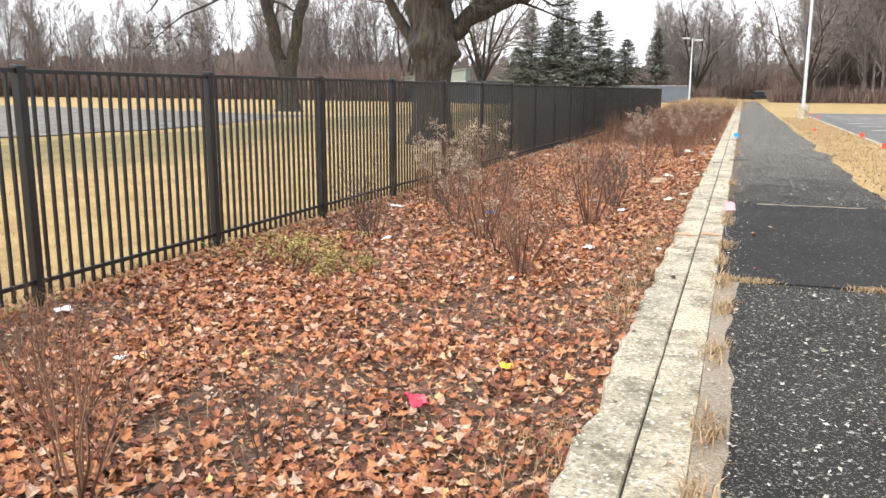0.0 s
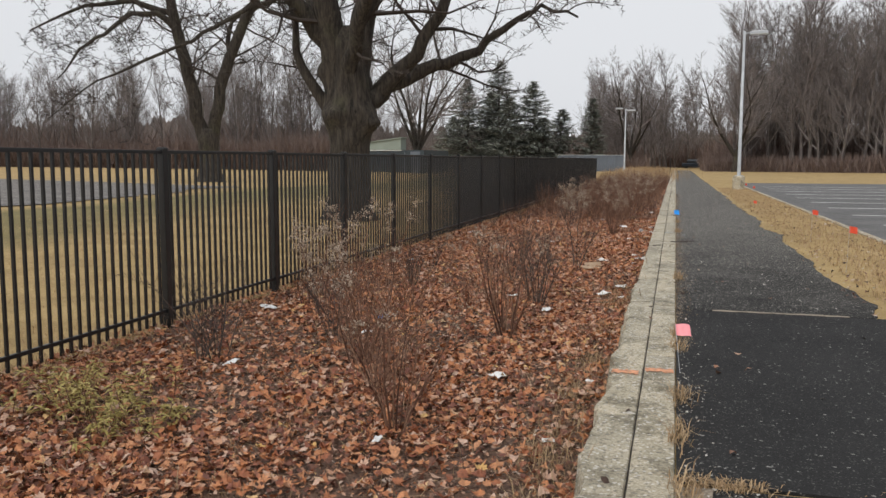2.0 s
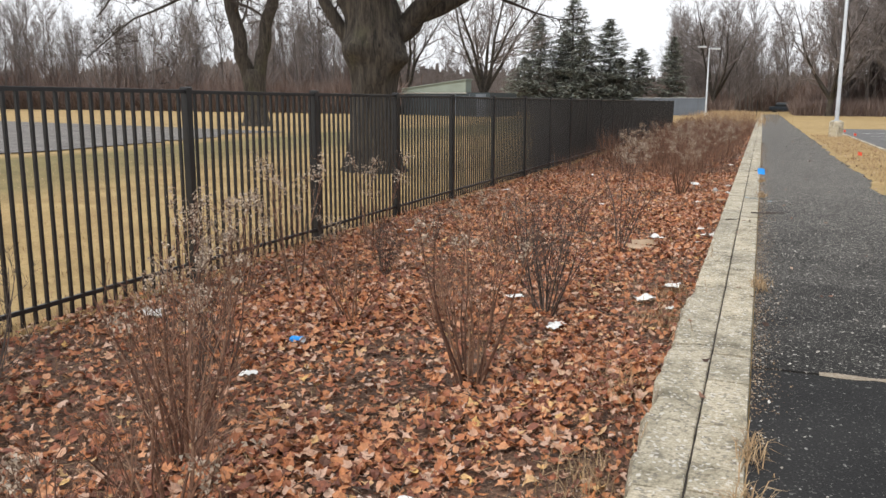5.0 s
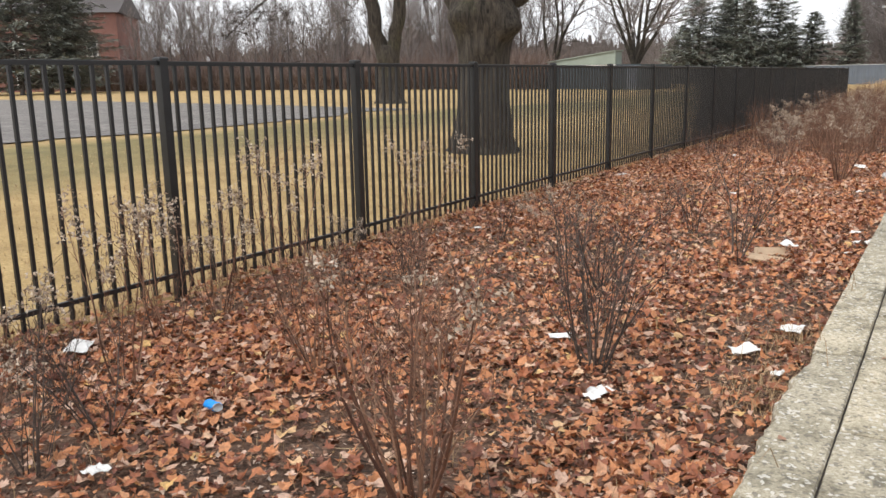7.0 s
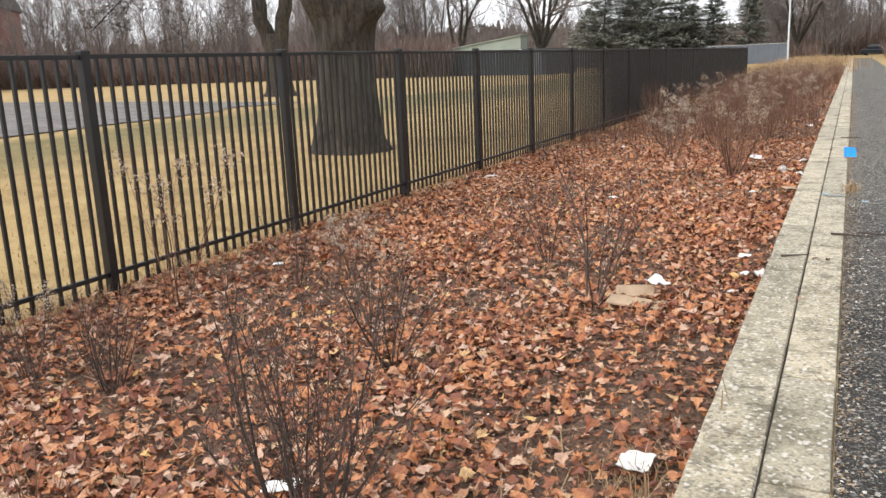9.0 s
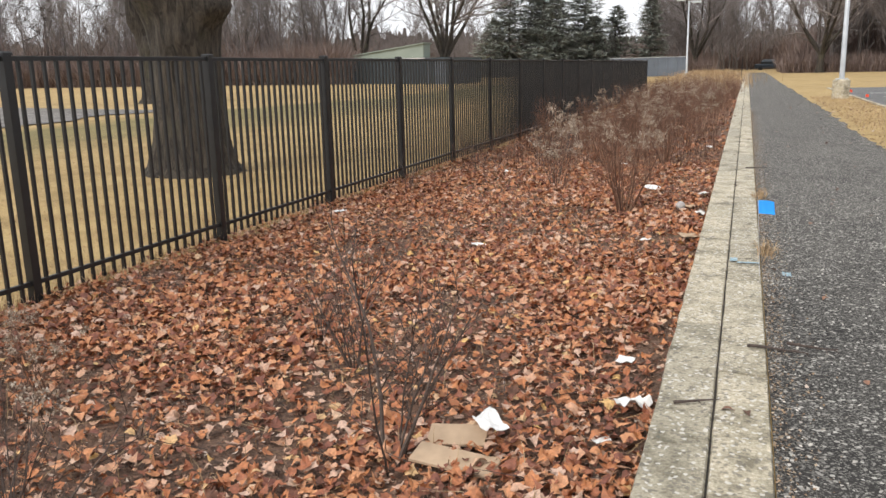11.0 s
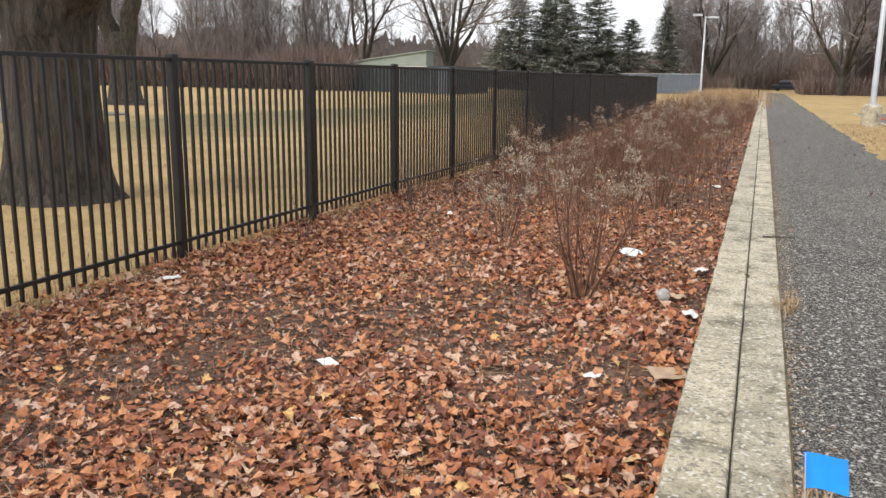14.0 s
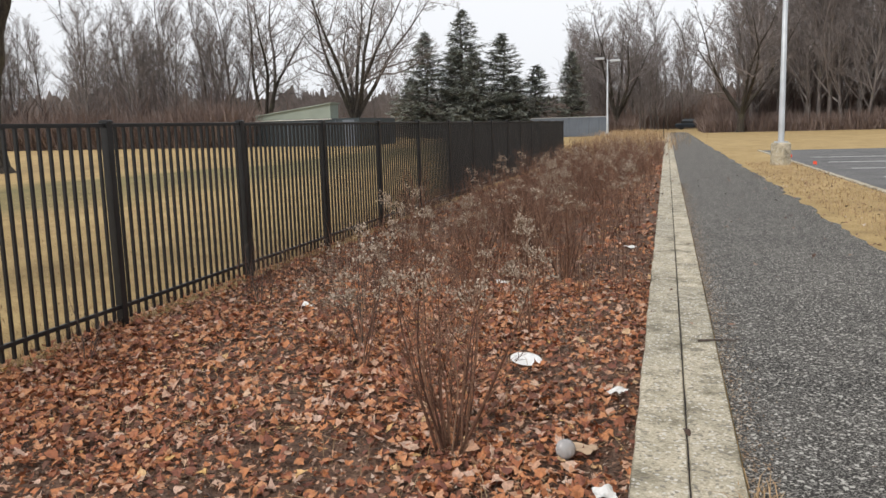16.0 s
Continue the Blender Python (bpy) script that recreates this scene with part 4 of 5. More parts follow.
paint("paint_mark", -0.29, -0.125, 7.75, 7.84, 0.508, PAINT_ORANGE, "sprayed orange survey mark on the curb", 1)
paint("paint_mark", -0.085, 0.09, 7.84, 7.93, 0.508, PAINT_ORANGE, "sprayed orange survey mark on the curb", 2)
paint("paint_mark", -0.085, -0.04, 18.2, 18.3, 0.508, PAINT_BLUE, "sprayed pale blue survey mark on the curb", 3)
paint("paint_mark", -0.04, 0.09, 18.16, 18.19, 0.508, PAINT_BLUE, "sprayed pale blue survey line on the curb", 4)
paint("paint_mark", 0.22, 0.27, 17.9, 17.99, 0.5012, PAINT_BLUE, "sprayed pale blue survey mark on asphalt", 5)


# ---- scattered small stuff ----
def scatter(name, outline, count, where, size, curl, lift, mat, label, category, seed, ground=top_z):
    """Thousands of small flat pieces lying at random: outline is a list of (angle, radius)."""
    rng = random.Random(seed)
    k = len(outline)
    base = np.array([(0, 0, 0)] + [(r * math.cos(radians(a)), r * math.sin(radians(a)), 0) for a, r in outline])
    vs, fs = [], []
    made = 0
    while made < count:
        spot = where(rng)
        if spot is None:
            continue
        x, y = spot
        s = rng.uniform(*size)
        p = base * s
        p = p * (1 + np.array([rng.uniform(-0.22, 0.22) for _ in range(k + 1)])[:, None])
        c1, c2 = rng.uniform(-1, 1) * curl, rng.uniform(-0.3, 1) * curl
        p[:, 2] += (c1 * p[:, 0] ** 2 + c2 * p[:, 1] ** 2) / s + rng.gauss(0, 0.06) * p[:, 0]
        e = Euler((rng.gauss(0, 0.27), rng.gauss(0, 0.27), rng.uniform(0, 6.283))).to_matrix()
        p = p @ np.array(e).T
        low = p[:, 2].min()
        p += (x, y, ground(x, y) - low * 0.75 + rng.random() * lift)
        b = len(vs)
        vs += p.tolist()
        fs += [(b, b + 1 + i, b + 1 + (i + 1) % k) for i in range(k)]
        made += 1
    tagged(piece(name, mesh_of(name, vs, fs, mat)), label, category, kind="stuff")


MAPLE = [(-90, 0.55), (-50, 0.66), (-25, 0.58), (8, 0.92), (34, 0.66), (58, 0.82), (74, 0.66), (92, 1.0), (110, 0.64), (126, 0.80), (150, 0.62), (176, 0.90), (212, 0.56), (236, 0.64)]
OVAL = [(0, 1.0), (50, 0.62), (110, 0.55), (180, 0.9), (250, 0.5), (310, 0.6)]


def leafy(x, y):
    """How thickly the leaves lie."""
    return 0.50 + 1.15 * noise.noise(Vector((x * 0.75, y * 0.55, 12.0))) + 0.45 * noise.noise(Vector((x * 2.1, y * 2.1, 2.0)))


def bed_spot(y0, y1, power=1.0, bare=0.24):
    def pick(r):
        x, y = r.uniform(-5.2, -0.33), y0 + (y1 - y0) * r.random() ** power
        return (x, y) if r.random() < max(bare, leafy(x, y)) else None
    return pick


scatter("fallen_leaves", MAPLE, 64000, bed_spot(0.8, 27, 1.0, 0.24), (0.016, 0.048), 0.9, 0.05, LEAF, "crisp orange-brown fallen maple leaves", "leaves", 101)
scatter("fallen_leaves", OVAL, 76000, bed_spot(0.8, 30, 1.0, 0.2), (0.009, 0.030), 1.0, 0.035, LEAF, "small curled brown fallen leaves", "leaves", 102)
scatter("fallen_leaves", OVAL, 9000, bed_spot(27, 60), (0.035, 0.075), 0.6, 0.03, LEAF, "curled brown fallen leaves among the dead weeds", "leaves", 103)
scatter("leaf_crumbs", [(0, 1.0), (95, 0.5), (180, 0.9), (260, 0.4)], 110000, bed_spot(0.8, 30, 1.0, 0.9), (0.006, 0.024), 0.7, 0.022, CRUMB, "crumbled leaves and bark mulch", "mulch", 104)
scatter("stone_chips", [(0, 1.0), (80, 0.7), (160, 0.9), (250, 0.8)], 1500, lambda r: (0.2 + 2.6 * r.random(), r.uniform(1.5, 6.0) if r.random() < 0.75 else r.uniform(10.3, 16)), (0.004, 0.016), 0.3, 0.002, CHIP, "pale stone chips loose on the asphalt", "gravel", 105)
scatter("stone_chips", [(0, 1.0), (80, 0.7), (160, 0.9), (250, 0.8)], 1800, lambda r: (0.11 + abs(r.gauss(0, 0.09)), r.uniform(0, 34)), (0.003, 0.010), 0.3, 0.002, CHIP, "grit and chips along the curb", "gravel", 106)
scatter("fallen_leaves", OVAL, 160, lambda r: (r.uniform(-0.3, 1.8), r.uniform(1, 40)), (0.014, 0.034), 0.6, 0.004, CRUMB, "a few brown leaf scraps on curb and asphalt", "leaves", 107)

scatter("fallen_leaves", OVAL, 1100, lambda r: (1.75 + 1.6 * r.random(), 10.3 + 30 * r.random() ** 1.3), (0.012, 0.035), 0.7, 0.012, CRUMB, "brown leaf scraps on the dry verge", "leaves", 108)

scatter("curb_grit", [(0, 1.0), (80, 0.7), (160, 0.9), (250, 0.8)], 9500, lambda r: (0.105 + abs(r.gauss(0, 0.055 + 0.04 * math.sin(r.random() * 9))), r.uniform(9.5, 36)), (0.002, 0.008), 0.4, 0.006, SOILGRIT, "tan soil and leaf grit along the curb", "grit", 109)
scatter("stone_chips", [(0, 1.0), (80, 0.7), (160, 0.9), (250, 0.8)], 4500, lambda r: (0.12 + 1.7 * r.random(), 13.5 + 14 * r.random() ** 1.3), (0.003, 0.010), 0.3, 0.002, CHIP, "pale stone chips bared in the asphalt", "gravel", 110)


def sticks(name, count, where, length, radius, mat, label, seed, rise=0.06):
    rng = random.Random(seed)
    g = Geo()
    for _ in range(count):
        x, y = where(rng)
        a = rng.uniform(0, 6.283)
        n = rng.uniform(*length)
        p = Vector((x, y, top_z(x, y) + 0.01 + rng.random() * 0.03))
        line = wander(rng, p, Vector((math.cos(a), math.sin(a), rng.gauss(0, rise))), n, 3, 0.1)
        g.tube(line, taper(radius, radius * 0.5, 4), 3)
    tagged(piece(name, g.mesh(name, mat)), label, "twigs", kind="stuff")


sticks("twig_litter", 2600, lambda r: (r.uniform(-5.1, -0.5), r.uniform(1, 30)), (0.08, 0.35), 0.003, STEM_GREY, "thin broken twigs lying among the leaves", 111)
sticks("straw_litter", 2200, lambda r: (r.uniform(-5.1, -0.4), r.uniform(1, 30)), (0.06, 0.25), 0.002, STRAW, "pale dry stalks lying among the leaves", 112)


def blades(name, count, where, length, width, lean, mat, label, category, seed):
    rng = random.Random(seed)
    g = Geo()
    for _ in range(count):
        x, y = where(rng)
        z = (lawn_z(x, y) if x < -5.1 else top_z(x, y)) - 0.005
        h = rng.uniform(*length)
        a = rng.uniform(0, 6.283)
        w = Vector((math.cos(a), math.sin(a), 0))
        s = Vector((-w.y, w.x, 0)) * width
        out = rng.uniform(0.2, 1.0) * lean
        p = Vector((x, y, z))
        q = p + w * h * out * 0.4 + Vector((0, 0, h * 0.6))
        e = p + w * h * out + Vector((0, 0, h * (1 - 0.35 * out)))
        k = len(g.v)
        g.v += [tuple(p - s), tuple(p + s), tuple(q + s * 0.8), tuple(q - s * 0.8), tuple(e)]
        g.f += [(k, k + 1, k + 2, k + 3), (k + 3, k + 2, k + 4)]
    tagged(piece(name, g.mesh(name, mat)), label, category, kind="stuff")


blades("dry_grass", 26000, lambda r: (-5.25 - 11 * r.random() ** 1.8, r.uniform(3, 46)), (0.03, 0.08), 0.004, 1.0, STRAW, "short dry straw-coloured turf blades", "grass", 121)
blades("dry_grass", 6500, lambda r: (-5.15 + r.gauss(0, 0.11), r.uniform(2, 40)), (0.05, 0.20), 0.003, 0.8, STRAW, "dry grass fringe along the fence foot", "grass", 122)
blades("dry_grass", 9000, lambda r: (2.0 + 1.4 * r.random(), 10.3 + 34 * r.random() ** 1.4), (0.03, 0.09), 0.004, 1.0, STRAW, "dry grass on the verge beside the walkway", "grass", 123)
TUFTS = [(0.13, 2.7), (0.15, 3.3), (0.14, 4.3), (0.16, 5.2), (0.14, 5.9), (0.12, 6.6), (0.13, 7.3), (0.12, 8.6), (0.12, 9.1), (0.13, 12.2), (0.14, 18.5), (0.14, 21.0)]


def tuft_spot(r):
    x, y = r.choice(TUFTS)
    return max(0.07, x + r.gauss(0, 0.03)), y + r.gauss(0, 0.10)


blades("dry_grass", 1200, tuft_spot, (0.03, 0.12), 0.0025, 1.7, STRAW, "dry grass tufts in the joint beside the curb", "grass", 124)
blades("dry_grass", 1300, lambda r: (r.choice((0.26, 0.36, 1.05, 1.2, 1.3, 1.45, 1.9)) + r.gauss(0, 0.07), 6.04 + r.gauss(0, 0.035)), (0.01, 0.04), 0.003, 1.6, STRAW, "dry grass growing in the asphalt seam", "grass", 125)
paint("seam_grit", 0.42, 1.55, 10.19, 10.25, 0.5025, SAND, "pale tan grit filling the asphalt seam", 9)
blades("dry_grass", 1500, lambda r: (-0.56 + r.gauss(0, 0.12), r.choice((3.6, 6.2, 7.0, 7.6, 8.4, 9.3, 10.6, 12.3, 13.2)) + r.gauss(0, 0.20)), (0.06, 0.20), 0.0020, 1.5, STRAW, "dry grass clumps beside the curb", "grass", 127)
blades("dry_grass", 4200, lambda r: (r.uniform(-5.0, -0.6), r.uniform(1, 26)), (0.05, 0.20), 0.002, 1.1, STRAW, "scattered dry stalks among the leaves", "grass", 128)


def leafy_weed(x, y, height, stems, seed):
    """A low weed: arching stems with whorls of long yellowing leaves."""
    rng = random.Random(seed)
    thing = new("leafy_weed")
    thing.matrix_basis = pose(x, y, bed_z(x, y))
    stalk, leaf = Geo(), Geo()
    for _ in range(stems):
        a = rng.uniform(0, 6.283)
        o = rng.uniform(0.1, 0.9)
        p = Vector((rng.gauss(0, 0.10), rng.gauss(0, 0.10), -0.02))
        line = wander(rng, p, Vector((math.cos(a) * o, math.sin(a) * o, 1)), height * rng.uniform(0.5, 1.1), 5, 0.12)
        stalk.tube(line, taper(0.004, 0.002, 6), 4)
        for k in range(15):
            u = 1.0 + 4.0 * (k / 14) ** 0.6
            j = min(int(u), 4)
            c = line[j].lerp(line[j + 1], u - j)
            b = rng.uniform(0, 6.283)
            out = Vector((math.cos(b), math.sin(b), rng.uniform(-0.1, 0.55))).normalized()
            side = out.cross(Vector((0, 0, 1))).normalized()
            n, w = rng.uniform(0.05, 0.11), rng.uniform(0.008, 0.015)
            drop = Vector((0, 0, -n * rng.uniform(0.1, 0.5)))
            q = len(leaf.v)
            mid = c + out * n * 0.5
            leaf.v += [tuple(c), tuple(mid + side * w), tuple(c + out * n + drop), tuple(mid - side * w), tuple(mid - Vector((0, 0, w * 0.5)))]
            leaf.f += [(q, q + 1, q + 4), (q + 1, q + 2, q + 4), (q + 2, q + 3, q + 4), (q + 3, q, q + 4)]
    tagged(piece("stem_spray", stalk.mesh("stem_spray", STEM_RED), thing), kind="stuff")
    tagged(piece("foliage", leaf.mesh("foliage", WEED), thing), kind="stuff")
    return tagged(thing, "low yellow-green leafy weed among fallen leaves", "weed", "leafy weeds")


for i, (x, y, h, n) in enumerate([(-3.3, 6.85, 0.36, 12), (-3.62, 7.0, 0.42, 12), (-3.95, 7.25, 0.45, 10), (-4.25, 7.55, 0.42, 9), (-3.1, 7.15, 0.28, 7), (-3.7, 7.55, 0.4, 8), (-4.45, 7.0, 0.34, 6)]):
    leafy_weed(x, y, h, n, 129 + i)


# ---- shrubs and dead weeds ----
def shrub_kind(name, seed, height, canes, spread, counts, stem_mat, fluff, label, category, group, thin=0.0022, cane_r=0.006):
    rng = random.Random(seed)
    thing = new(name)
    stems, twigs, heads = Geo(), Geo(), Geo()
    for i in range(canes):
        a = rng.uniform(0, 6.283)
        o = spread * rng.uniform(0.1, 1.0)
        d = Vector((math.cos(a) * o, math.sin(a) * o, 1))
        p = Vector((math.cos(a), math.sin(a), 0)) * rng.uniform(0.01, 0.07) + Vector((0, 0, -0.04))
        h = height * rng.uniform(0.6, 1.08)
        line = wander(rng, p, d, h, 7, 0.07, 0.03)
        stems.tube(line, taper(cane_r * rng.uniform(0.6, 1.25), thin, len(line)), 5)
        branch_out(rng, twigs, line, cane_r * 0.6, 0, counts, 0.58, 0.22, 0.36, thin, 0.25, 0.14)
        if fluff and rng.random() < fluff:
            for b in range(5):
                tip = line[-1] if b == 0 else line[-2].lerp(line[-1], rng.random())
                w = Vector((rng.gauss(0, 0.8), rng.gauss(0, 0.8), rng.uniform(0.1, 0.9))).normalized()
                plume = wander(rng, tip, w, height * rng.uniform(0.08, 0.17), 4, 0.2, -0.1)
                for k in range(20):
                    x = rng.random() * 4
                    j = min(3, int(x))
                    c = plume[j].lerp(plume[j + 1], x - j) + Vector((rng.gauss(0, 1), rng.gauss(0, 1), rng.gauss(0, 1))) * 0.014
                    u1 = Vector((rng.gauss(0, 1), rng.gauss(0, 1), rng.gauss(0, 1))).normalized() * rng.uniform(0.006, 0.015)
                    u2 = u1.cross(Vector((rng.gauss(0, 1), rng.gauss(0, 1), rng.gauss(0, 1)))).normalized() * 0.009
                    heads.tri(c - u2, c + u2, c + u1 * 1.6)
    tagged(piece("cane", stems.mesh("stems", stem_mat), thing), kind="stuff")
    tagged(piece("twig_spray", twigs.mesh("twigs", stem_mat), thing), kind="stuff")
    if heads.v:
        tagged(piece("seed_head", heads.mesh("seed_heads", FLUFF), thing, label="pale fluffy seed heads"), kind="stuff")
    return tagged(thing, label, category, group)


KINDS = {}


def plant(kind, x, y, scale=1.0, turn=0.0):
    """Sets one shrub of a kind at a place; the first of each kind is the original."""
    m = pose(x, y, bed_z(x, y), 0, 0, turn)
    thing, used = KINDS[kind]
    ob = copy_thing(thing, m) if used else thing
    KINDS[kind][1] = True
    ob.matrix_basis = m
    ob.scale = (scale, scale, scale)


GREY_LABEL, RED_LABEL, ROD_LABEL = "leafless grey-brown shrub rising from fallen leaves", "leafless russet shrub with upright canes in leaves", "dead goldenrod stalks with pale fluffy seed heads"
KINDS["grey_dense"] = [shrub_kind("bare_shrub", 201, 1.08, 17, 0.55, (9, 5), STEM_GREY, 0, GREY_LABEL, "shrub", "bare shrubs", 0.0018, 0.0075), False]
KINDS["grey_open"] = [shrub_kind("bare_shrub", 202, 1.0, 9, 0.75, (9, 5), STEM_GREY, 0, GREY_LABEL, "shrub", "bare shrubs", 0.0018, 0.0085), False]
KINDS["grey_thin"] = [shrub_kind("bare_shrub", 203, 0.95, 6, 0.42, (9, 4), STEM_GREY, 0, "sparse leafless grey sapling with few stems", "shrub", "bare shrubs", 0.0018, 0.008), False]
KINDS["red_dense"] = [shrub_kind("bare_shrub", 204, 1.1, 17, 0.55, (8, 4), STEM_RED, 0.25, RED_LABEL, "shrub", "russet shrubs", 0.0019, 0.0105), False]
KINDS["red_open"] = [shrub_kind("bare_shrub", 205, 1.08, 12, 0.75, (8, 4), STEM_RED, 0, RED_LABEL, "shrub", "russet shrubs", 0.0019, 0.0105), False]
KINDS["rod_a"] = [shrub_kind("dead_goldenrod", 206, 1.1, 8, 0.30, (5, 2), STEM_RED, 0.95, ROD_LABEL, "weed", "dead goldenrod", 0.0017, 0.005), False]
KINDS["rod_b"] = [shrub_kind("dead_goldenrod", 207, 1.0, 13, 0.45, (6, 2), STEM_RED, 0.85, ROD_LABEL, "weed", "dead goldenrod", 0.0017, 0.005), False]
KINDS["rod_c"] = [shrub_kind("dead_goldenrod", 208, 1.0, 12, 0.40, (6, 3), STEM_GREY, 0.7, ROD_LABEL, "weed", "dead goldenrod", 0.0017, 0.005), False]
for kind, x, y, s, turn in [
        ("grey_dense", -1.55, 12.55, 1.05, 10), ("grey_thin", -1.43, 15.76, 1.2, 60), ("grey_open", -2.2, 14.3, 0.92, 200), ("red_dense", -1.55, 10.62, 1.02, 30),
        ("red_dense", -1.68, 7.55, 0.82, 80), ("red_dense", -2.5, 9.0, 0.98, 190), ("red_open", -2.15, 8.5, 0.85, 300), ("grey_open", -3.85, 8.95, 1.05, 40), ("grey_thin", -3.95, 8.85, 0.9, 90), ("grey_open", -3.3, 10.45, 0.72, 120),
        ("red_open", -2.9, 11.6, 0.7, 220), ("grey_dense", -3.45, 13.4, 0.62, 70), ("grey_thin", -3.76, 15.5, 0.72, 20), ("red_open", -2.3, 12.0, 0.55, 140),
        ("grey_thin", -2.1, 16.75, 0.85, 280), ("grey_thin", -2.55, 17.2, 0.55, 90), ("grey_thin", -4.1, 25.5, 0.75, 160), ("grey_thin", -4.5, 23.4, 0.6, 60),
        ("red_open", -2.4, 2.75, 0.8, 10), ("red_open", -2.9, 3.2, 0.7, 100), ("grey_thin", -1.8, 3.3, 0.62, 200), ("red_open", -3.5, 3.6, 0.6, 250),
        ("rod_a", -3.7, 10.9, 1.05, 0), ("rod_c", -3.2, 10.0, 0.85, 100), ("rod_a", -4.3, 14.8, 1.1, 50), ("rod_a", -4.1, 12.7, 1.2, 170), ("rod_b", -4.35, 12.2, 0.95, 250), ("rod_a", -4.2, 11.6, 1.0, 310), ("rod_c", -2.7, 14.9, 0.75, 210), ("rod_a", -2.95, 9.6, 0.8, 120), ("rod_c", -4.1, 13.4, 0.6, 300), ("rod_b", -3.5, 15.9, 0.55, 20),
        ("red_dense", -1.32, 22.35, 1.0, 40), ("rod_a", -1.35, 22.6, 0.95, 130), ("rod_b", -2.35, 23.6, 0.95, 220), ("rod_c", -2.6, 24.4, 1.0, 15), ("rod_b", -1.3, 24.9, 1.0, 280), ("rod_a", -3.1, 26.7, 1.05, 80), ("red_open", -2.0, 25.8, 0.9, 190)]:
    plant(kind, x, y, s, turn)
rng = random.Random(77)
for i in range(150):
    y = 26.5 + 31.5 * rng.random() ** 0.8
    x = -2.2 + rng.gauss(0, 0.75 + 0.012 * y)
    if not -4.75 < x < -0.75 + 0.3 * smooth(35, 50, y):
        continue
    plant(rng.choice(("rod_a", "rod_b", "red_dense", "red_dense", "red_open", "red_open")), x, y, rng.uniform(0.65, 1.0), rng.uniform(0, 360))
blades("dry_grass", 9000, lambda r: (r.uniform(-4.9, -0.5), 26 + 34 * r.random()), (0.2, 0.75), 0.003, 0.5, STEM_RED, "dead brown weed stalks beyond the leaf bed", "grass", 141)
blades("dry_grass", 7000, lambda r: (-3.2 + r.gauss(0, 1.4), 55 + 45 * r.random()), (0.3, 0.9), 0.010, 0.6, STRAW, "tall dry grass at the bed's end", "grass", 142)


# ---- litter ----
def lathe(g, profile, n=20, squash=1.0):
    k = len(g.v)
    for r, z in profile:
        for s in range(n):
            w = 2 * math.pi * s / n
            g.v.append((r * math.cos(w), r * math.sin(w) * squash, z))
    for i in range(len(profile) - 1):
        for s in range(n):
            t = (s + 1) % n
            g.f.append((k + i * n + s, k + i * n + t, k + (i + 1) * n + t, k + (i + 1) * n + s))
    return g


def paper(x, y, w, d, seed, label="crumpled white paper scrap on fallen leaves", mat=WHITE, lump=0.3, name="paper_scrap"):
    g = Geo()
    n = 7
    for side in (0, 1):
        for j in range(n):
            for i in range(n):
                a, b = (i / (n - 1) - 0.5), (j / (n - 1) - 0.5)
                px = 0.9 * w * (a + 0.07 * noise.noise(Vector((a * 2, b * 3, seed))))
                py = 0.9 * d * (b + 0.08 * noise.noise(Vector((a * 3, b * 2, seed + 4))))
                pz = lump * min(w, d) * (0.5 + noise.noise(Vector((a * 1.9, b * 1.9, seed + 9)))) + 0.05 - 0.003 * side
                g.v.append((px, py, pz))
    for side in (0, 1):
        o = side * n * n
        for j in range(n - 1):
            for i in range(n - 1):
                q = (o + j * n + i, o + j * n + i + 1, o + (j + 1) * n + i + 1, o + (j + 1) * n + i)
                g.f.append(q if side == 0 else tuple(reversed(q)))
    ob = piece(name, g.mesh(name, mat), None, pose(x, y, bed_z(x, y), 0, 0, seed * 47))
    return tagged(ob, label, "litter", "litter")


def plate(x, y, tilt, turn):
    g = lathe(Geo(), [(0.001, 0.006), (0.075, 0.006), (0.085, 0.010), (0.112, 0.020), (0.114, 0.018), (0.086, 0.006), (0.075, 0.002), (0.001, 0.002)], 26)
    ob = piece("paper_plate", g.mesh("paper_plate", WHITE, True), None, pose(x, y, bed_z(x, y) + 0.065, tilt, 4, turn))
    return tagged(ob, "white disposable plate lying on fallen leaves", "plate", "litter")


plate(-1.15, 23.85, 9, 20)
paper(-2.42, 20.2, 0.17, 0.10, 3, lump=0.12)
paper(-4.55, 21.4, 0.15, 0.13, 5)
paper(-3.6, 25.5, 0.13, 0.12, 6)
paper(-0.46, 23.1, 0.10, 0.12, 7)
paper(-0.44, 21.65, 0.10, 0.12, 8)
paper(-0.84, 20.33, 0.10, 0.09, 9)
paper(-1.95, 27.0, 0.16, 0.12, 10)
paper(-0.64, 29.0, 0.18, 0.14, 11)
paper(-1.85, 19.45, 0.06, 0.05, 12)
paper(-1.34, 12.12, 0.14, 0.12, 13)
paper(-1.9, 12.85, 0.10, 0.16, 14)
paper(-0.59, 13.4, 0.15, 0.17, 15)
paper(-0.77, 12.95, 0.18, 0.14, 16)
paper(-0.52, 12.55, 0.08, 0.06, 17)
paper(-0.47, 16.4, 0.12, 0.16, 18, lump=0.5)
paper(-0.58, 17.0, 0.10, 0.10, 19)
paper(-0.55, 16.02, 0.08, 0.05, 20)
paper(-2.86, 10.1, 0.10, 0.10, 21)
paper(-4.5, 11.15, 0.27, 0.16, 22, "flattened white foam tray near the fence", lump=0.14, name="foam_tray")
paper(-3.57, 8.72, 0.09, 0.20, 23, "crumpled pale plastic bag under a shrub", lump=0.4, name="plastic_bag")
